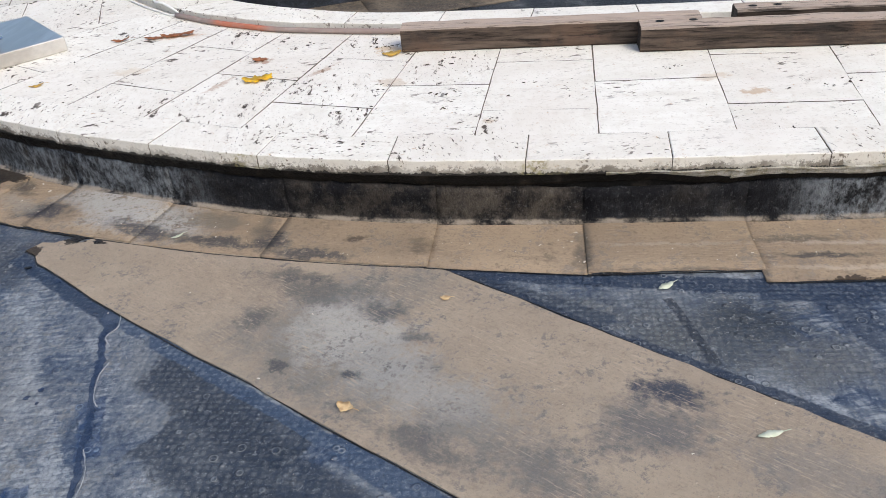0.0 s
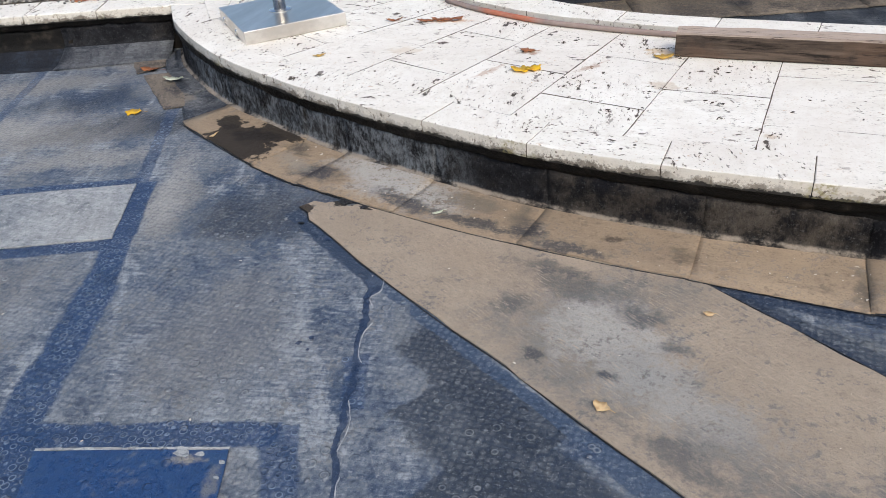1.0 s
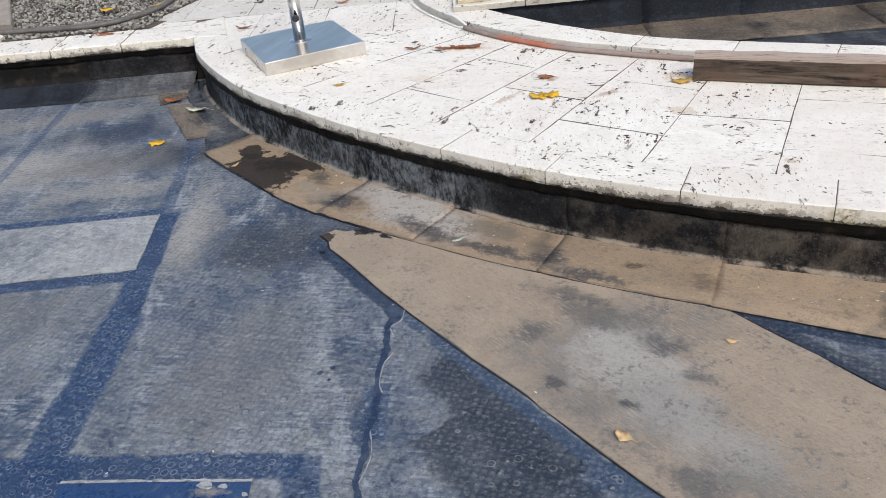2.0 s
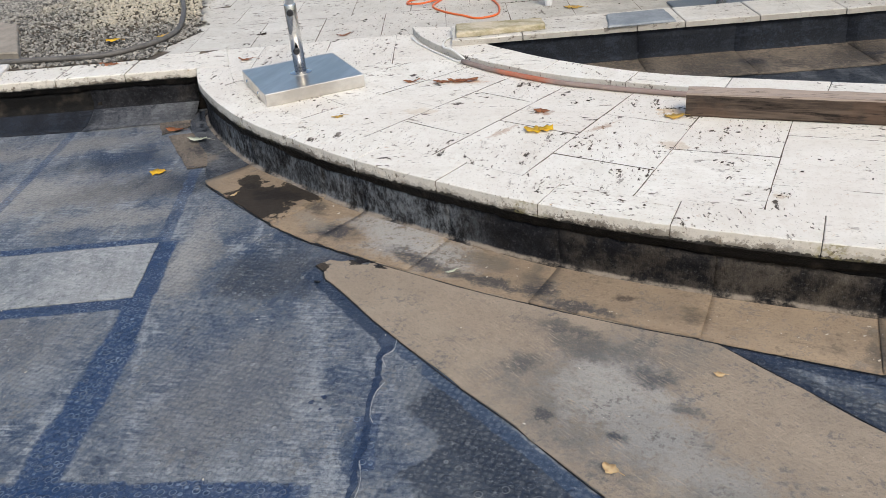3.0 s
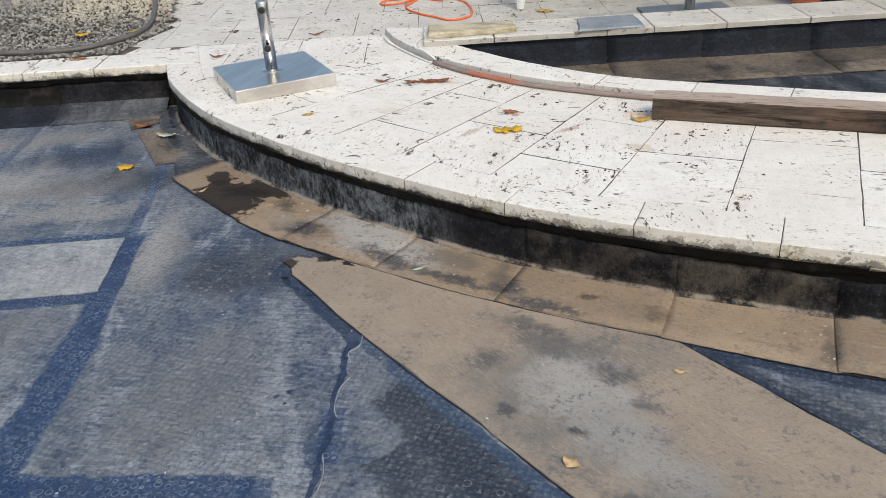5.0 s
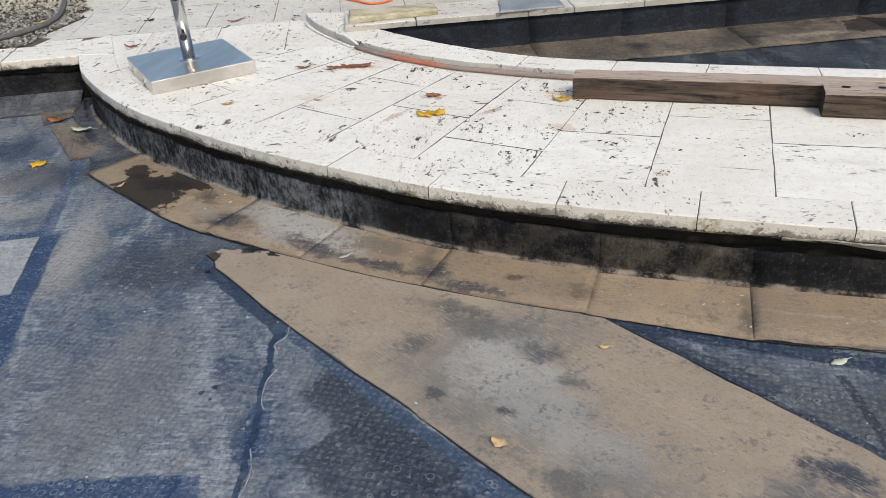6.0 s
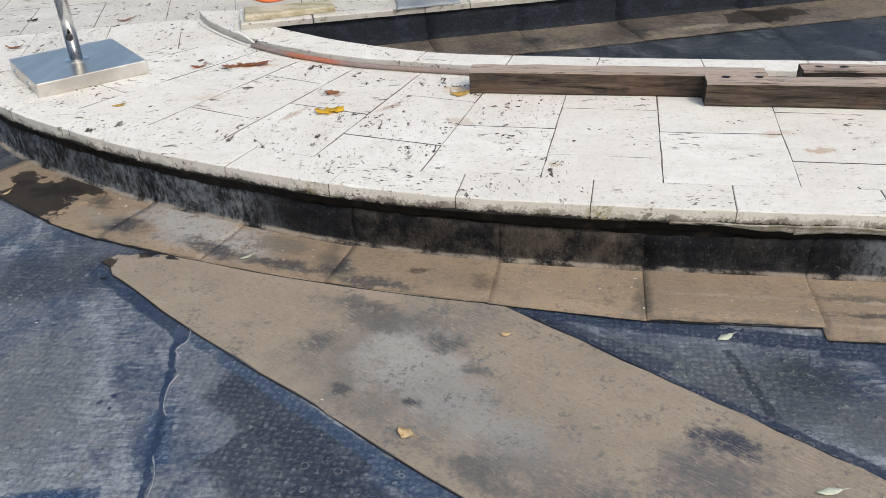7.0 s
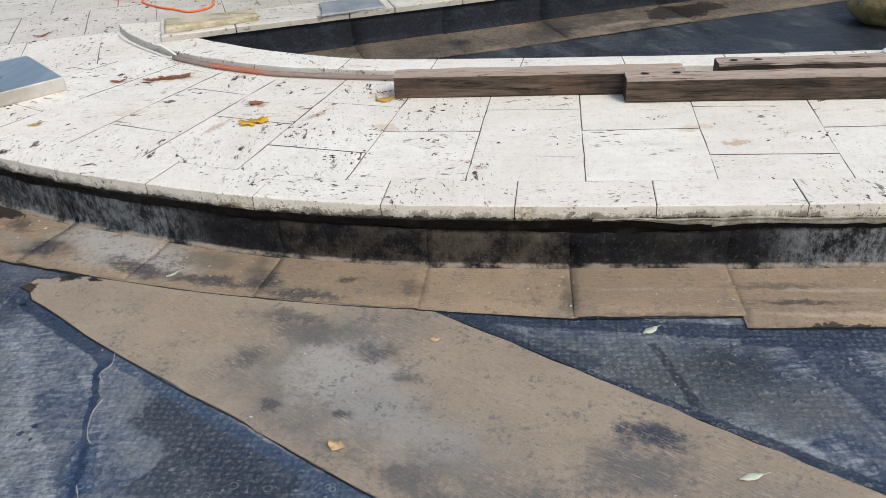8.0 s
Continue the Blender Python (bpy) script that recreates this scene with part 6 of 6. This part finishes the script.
crumbs("plant_debris", lambda r: (lambda p: (r.gauss(p[0], 0.012), r.gauss(p[1], 0.009)))(r.choice(SPOTS)), 230, TOP + 0.0012, 21, 0.0036, M_husk, "small dark clumps of seed husks on paving")
M_chips = plain("pale_chips", (0.62, 0.58, 0.52), (0.45, 0.38, 0.28), 50, 0.8)
crumbs("stone_chips", lambda r: (lambda x: (x, at_x(WALL, x) - r.uniform(0.05, 0.24)))(r.uniform(-2.0, 1.6)), 170, 0.0125, 13, 0.0030, M_chips, "tiny pale stone chips on the membrane skirt")
crumbs("floor_crumbs", lambda r: (r.uniform(-2.6, 1.5), r.uniform(0.5, 1.7)), 150, 0.006, 14, 0.0024, M_chips, "tiny pale crumbs on the pond liner")


# ---- paving tiles ----
def kerb_mid(x):
    return 0.5 * (at_x(KERB_F, x) + at_x(KERB_B, x))


paving = thing("paving", "cream travertine paving slabs with open pits, dirt and stains", "paving", kind="structure")
START = 4.01


def lay(poly, z, stone=None):
    """One slab with slightly uneven sawn edges."""
    poly = clean(poly, 0.01)
    if len(poly) < 3 or abs(area(poly)) < 0.004:
        return
    if area(poly) < 0:
        poly = poly[::-1]
    poly = inset(poly, 0.0019)
    pts = []
    for (xa, ya), (xb, yb) in zip(poly, poly[1:] + poly[:1]):
        n = 4 if math.hypot(xb - xa, yb - ya) > 0.15 else 2
        for k in range(n):
            j = 0.0019
            pts.append((xa + (xb - xa) * k / n + random.uniform(-j, j), ya + (yb - ya) * k / n + random.uniform(-j, j)))
    tx, ty = random.uniform(-0.003, 0.003), random.uniform(-0.003, 0.003)
    cx, cy = sum(p[0] for p in pts) / len(pts), sum(p[1] for p in pts) / len(pts)
    bm = bmesh.new()
    hi = [bm.verts.new((x, y, z + tx * (x - cx) + ty * (y - cy))) for x, y in pts]
    lo = [bm.verts.new((x, y, z - 0.02)) for x, y in pts]
    n = len(pts)
    for k in range(n):
        bm.faces.new((lo[k], lo[(k + 1) % n], hi[(k + 1) % n], hi[k]))
    bm.faces.new(hi)
    ob = part("tile", bm, stone or M_trav, paving)
    ob.data.materials.append(M_mortar)
    for f in ob.data.polygons:
        f.material_index = 0 if abs(f.normal.z) > 0.5 else 1


for i, ((f0, t0), (f1, t1)) in enumerate(zip(COLUMNS, COLUMNS[1:])):
    f0, t0, f1, t1 = (Vector(p) for p in (f0, t0, f1, t1))
    d0, d1 = (t0 - f0).normalized(), (t1 - f1).normalized()
    first = (0.235 if i < 8 else 0.203) if i % 2 == 0 else 0.445
    stops = [0.0] + [first + 0.466 * k for k in range(6)]
    for s, e in zip(stops, stops[1:]):
        e2 = e + random.uniform(-0.004, 0.004)
        poly = [tuple(f0 + d0 * s), tuple(f1 + d1 * s), tuple(f1 + d1 * e2), tuple(f0 + d0 * e2)]
        poly = clip(poly, uv(9, START), uv(-9, START))
        if len(poly) < 3:
            continue
        cx = sum(p[0] for p in poly) / len(poly)
        if cx > -1.95:
            a, b = (cx + 0.25, kerb_mid(cx + 0.25)), (cx - 0.25, kerb_mid(cx - 0.25))
            poly = clip(poly, a, b)
        if len(poly) >= 3:
            lay(poly, TOP)

lay([uv(-2.0, LEFT_B + 0.004), uv(-1.2, LEFT_B + 0.004), uv(-1.2, LEFT_B + 0.3), uv(-2.0, LEFT_B + 0.3)], TOP - 0.0055)
for row in range(5):
    v0, v1 = START + 0.61 * row, START + 0.61 * (row + 1)
    for k in range(-12, 14):
        u0 = -0.077 + 0.40 * k + (0.165 if row % 2 == 0 else 0.0) * (1 if row else 0.6)
        u1 = u0 + 0.40
        if row == 0 and u0 < -2.3:
            continue
        poly = [uv(u0, v0), uv(u1, v0), uv(u1, v1), uv(u0, v1)]
        cx, cy = (sum(p[j] for p in poly) / 4 for j in (0, 1))
        um = 0.5 * (u0 + u1)
        if inside((cx + 0.30, cy), GRAVEL):
            continue
        if row == 0 and um < -1.5:
            poly = clip(poly, uv(-9, LEFT_B + 0.004), uv(9, LEFT_B + 0.004))
        elif row == 0 and um < -1.1:
            poly = clip(poly, (-3.053, 3.759), (-2.798, 3.412))
        if row == 0 and um > -0.1:
            back = clip(poly, uv(-9, FAR_B + 0.004), uv(9, FAR_B + 0.004))
            if len(back) >= 3:
                lay(back, TOP - 0.001, M_trav_dim)
        if row == 0 and um > -0.8:
            poly = clip(poly, (-1.40, 3.68), (-1.95, 4.24))
        if len(poly) >= 3:
            lay(poly, TOP - 0.001, M_trav_dim if row else M_trav)
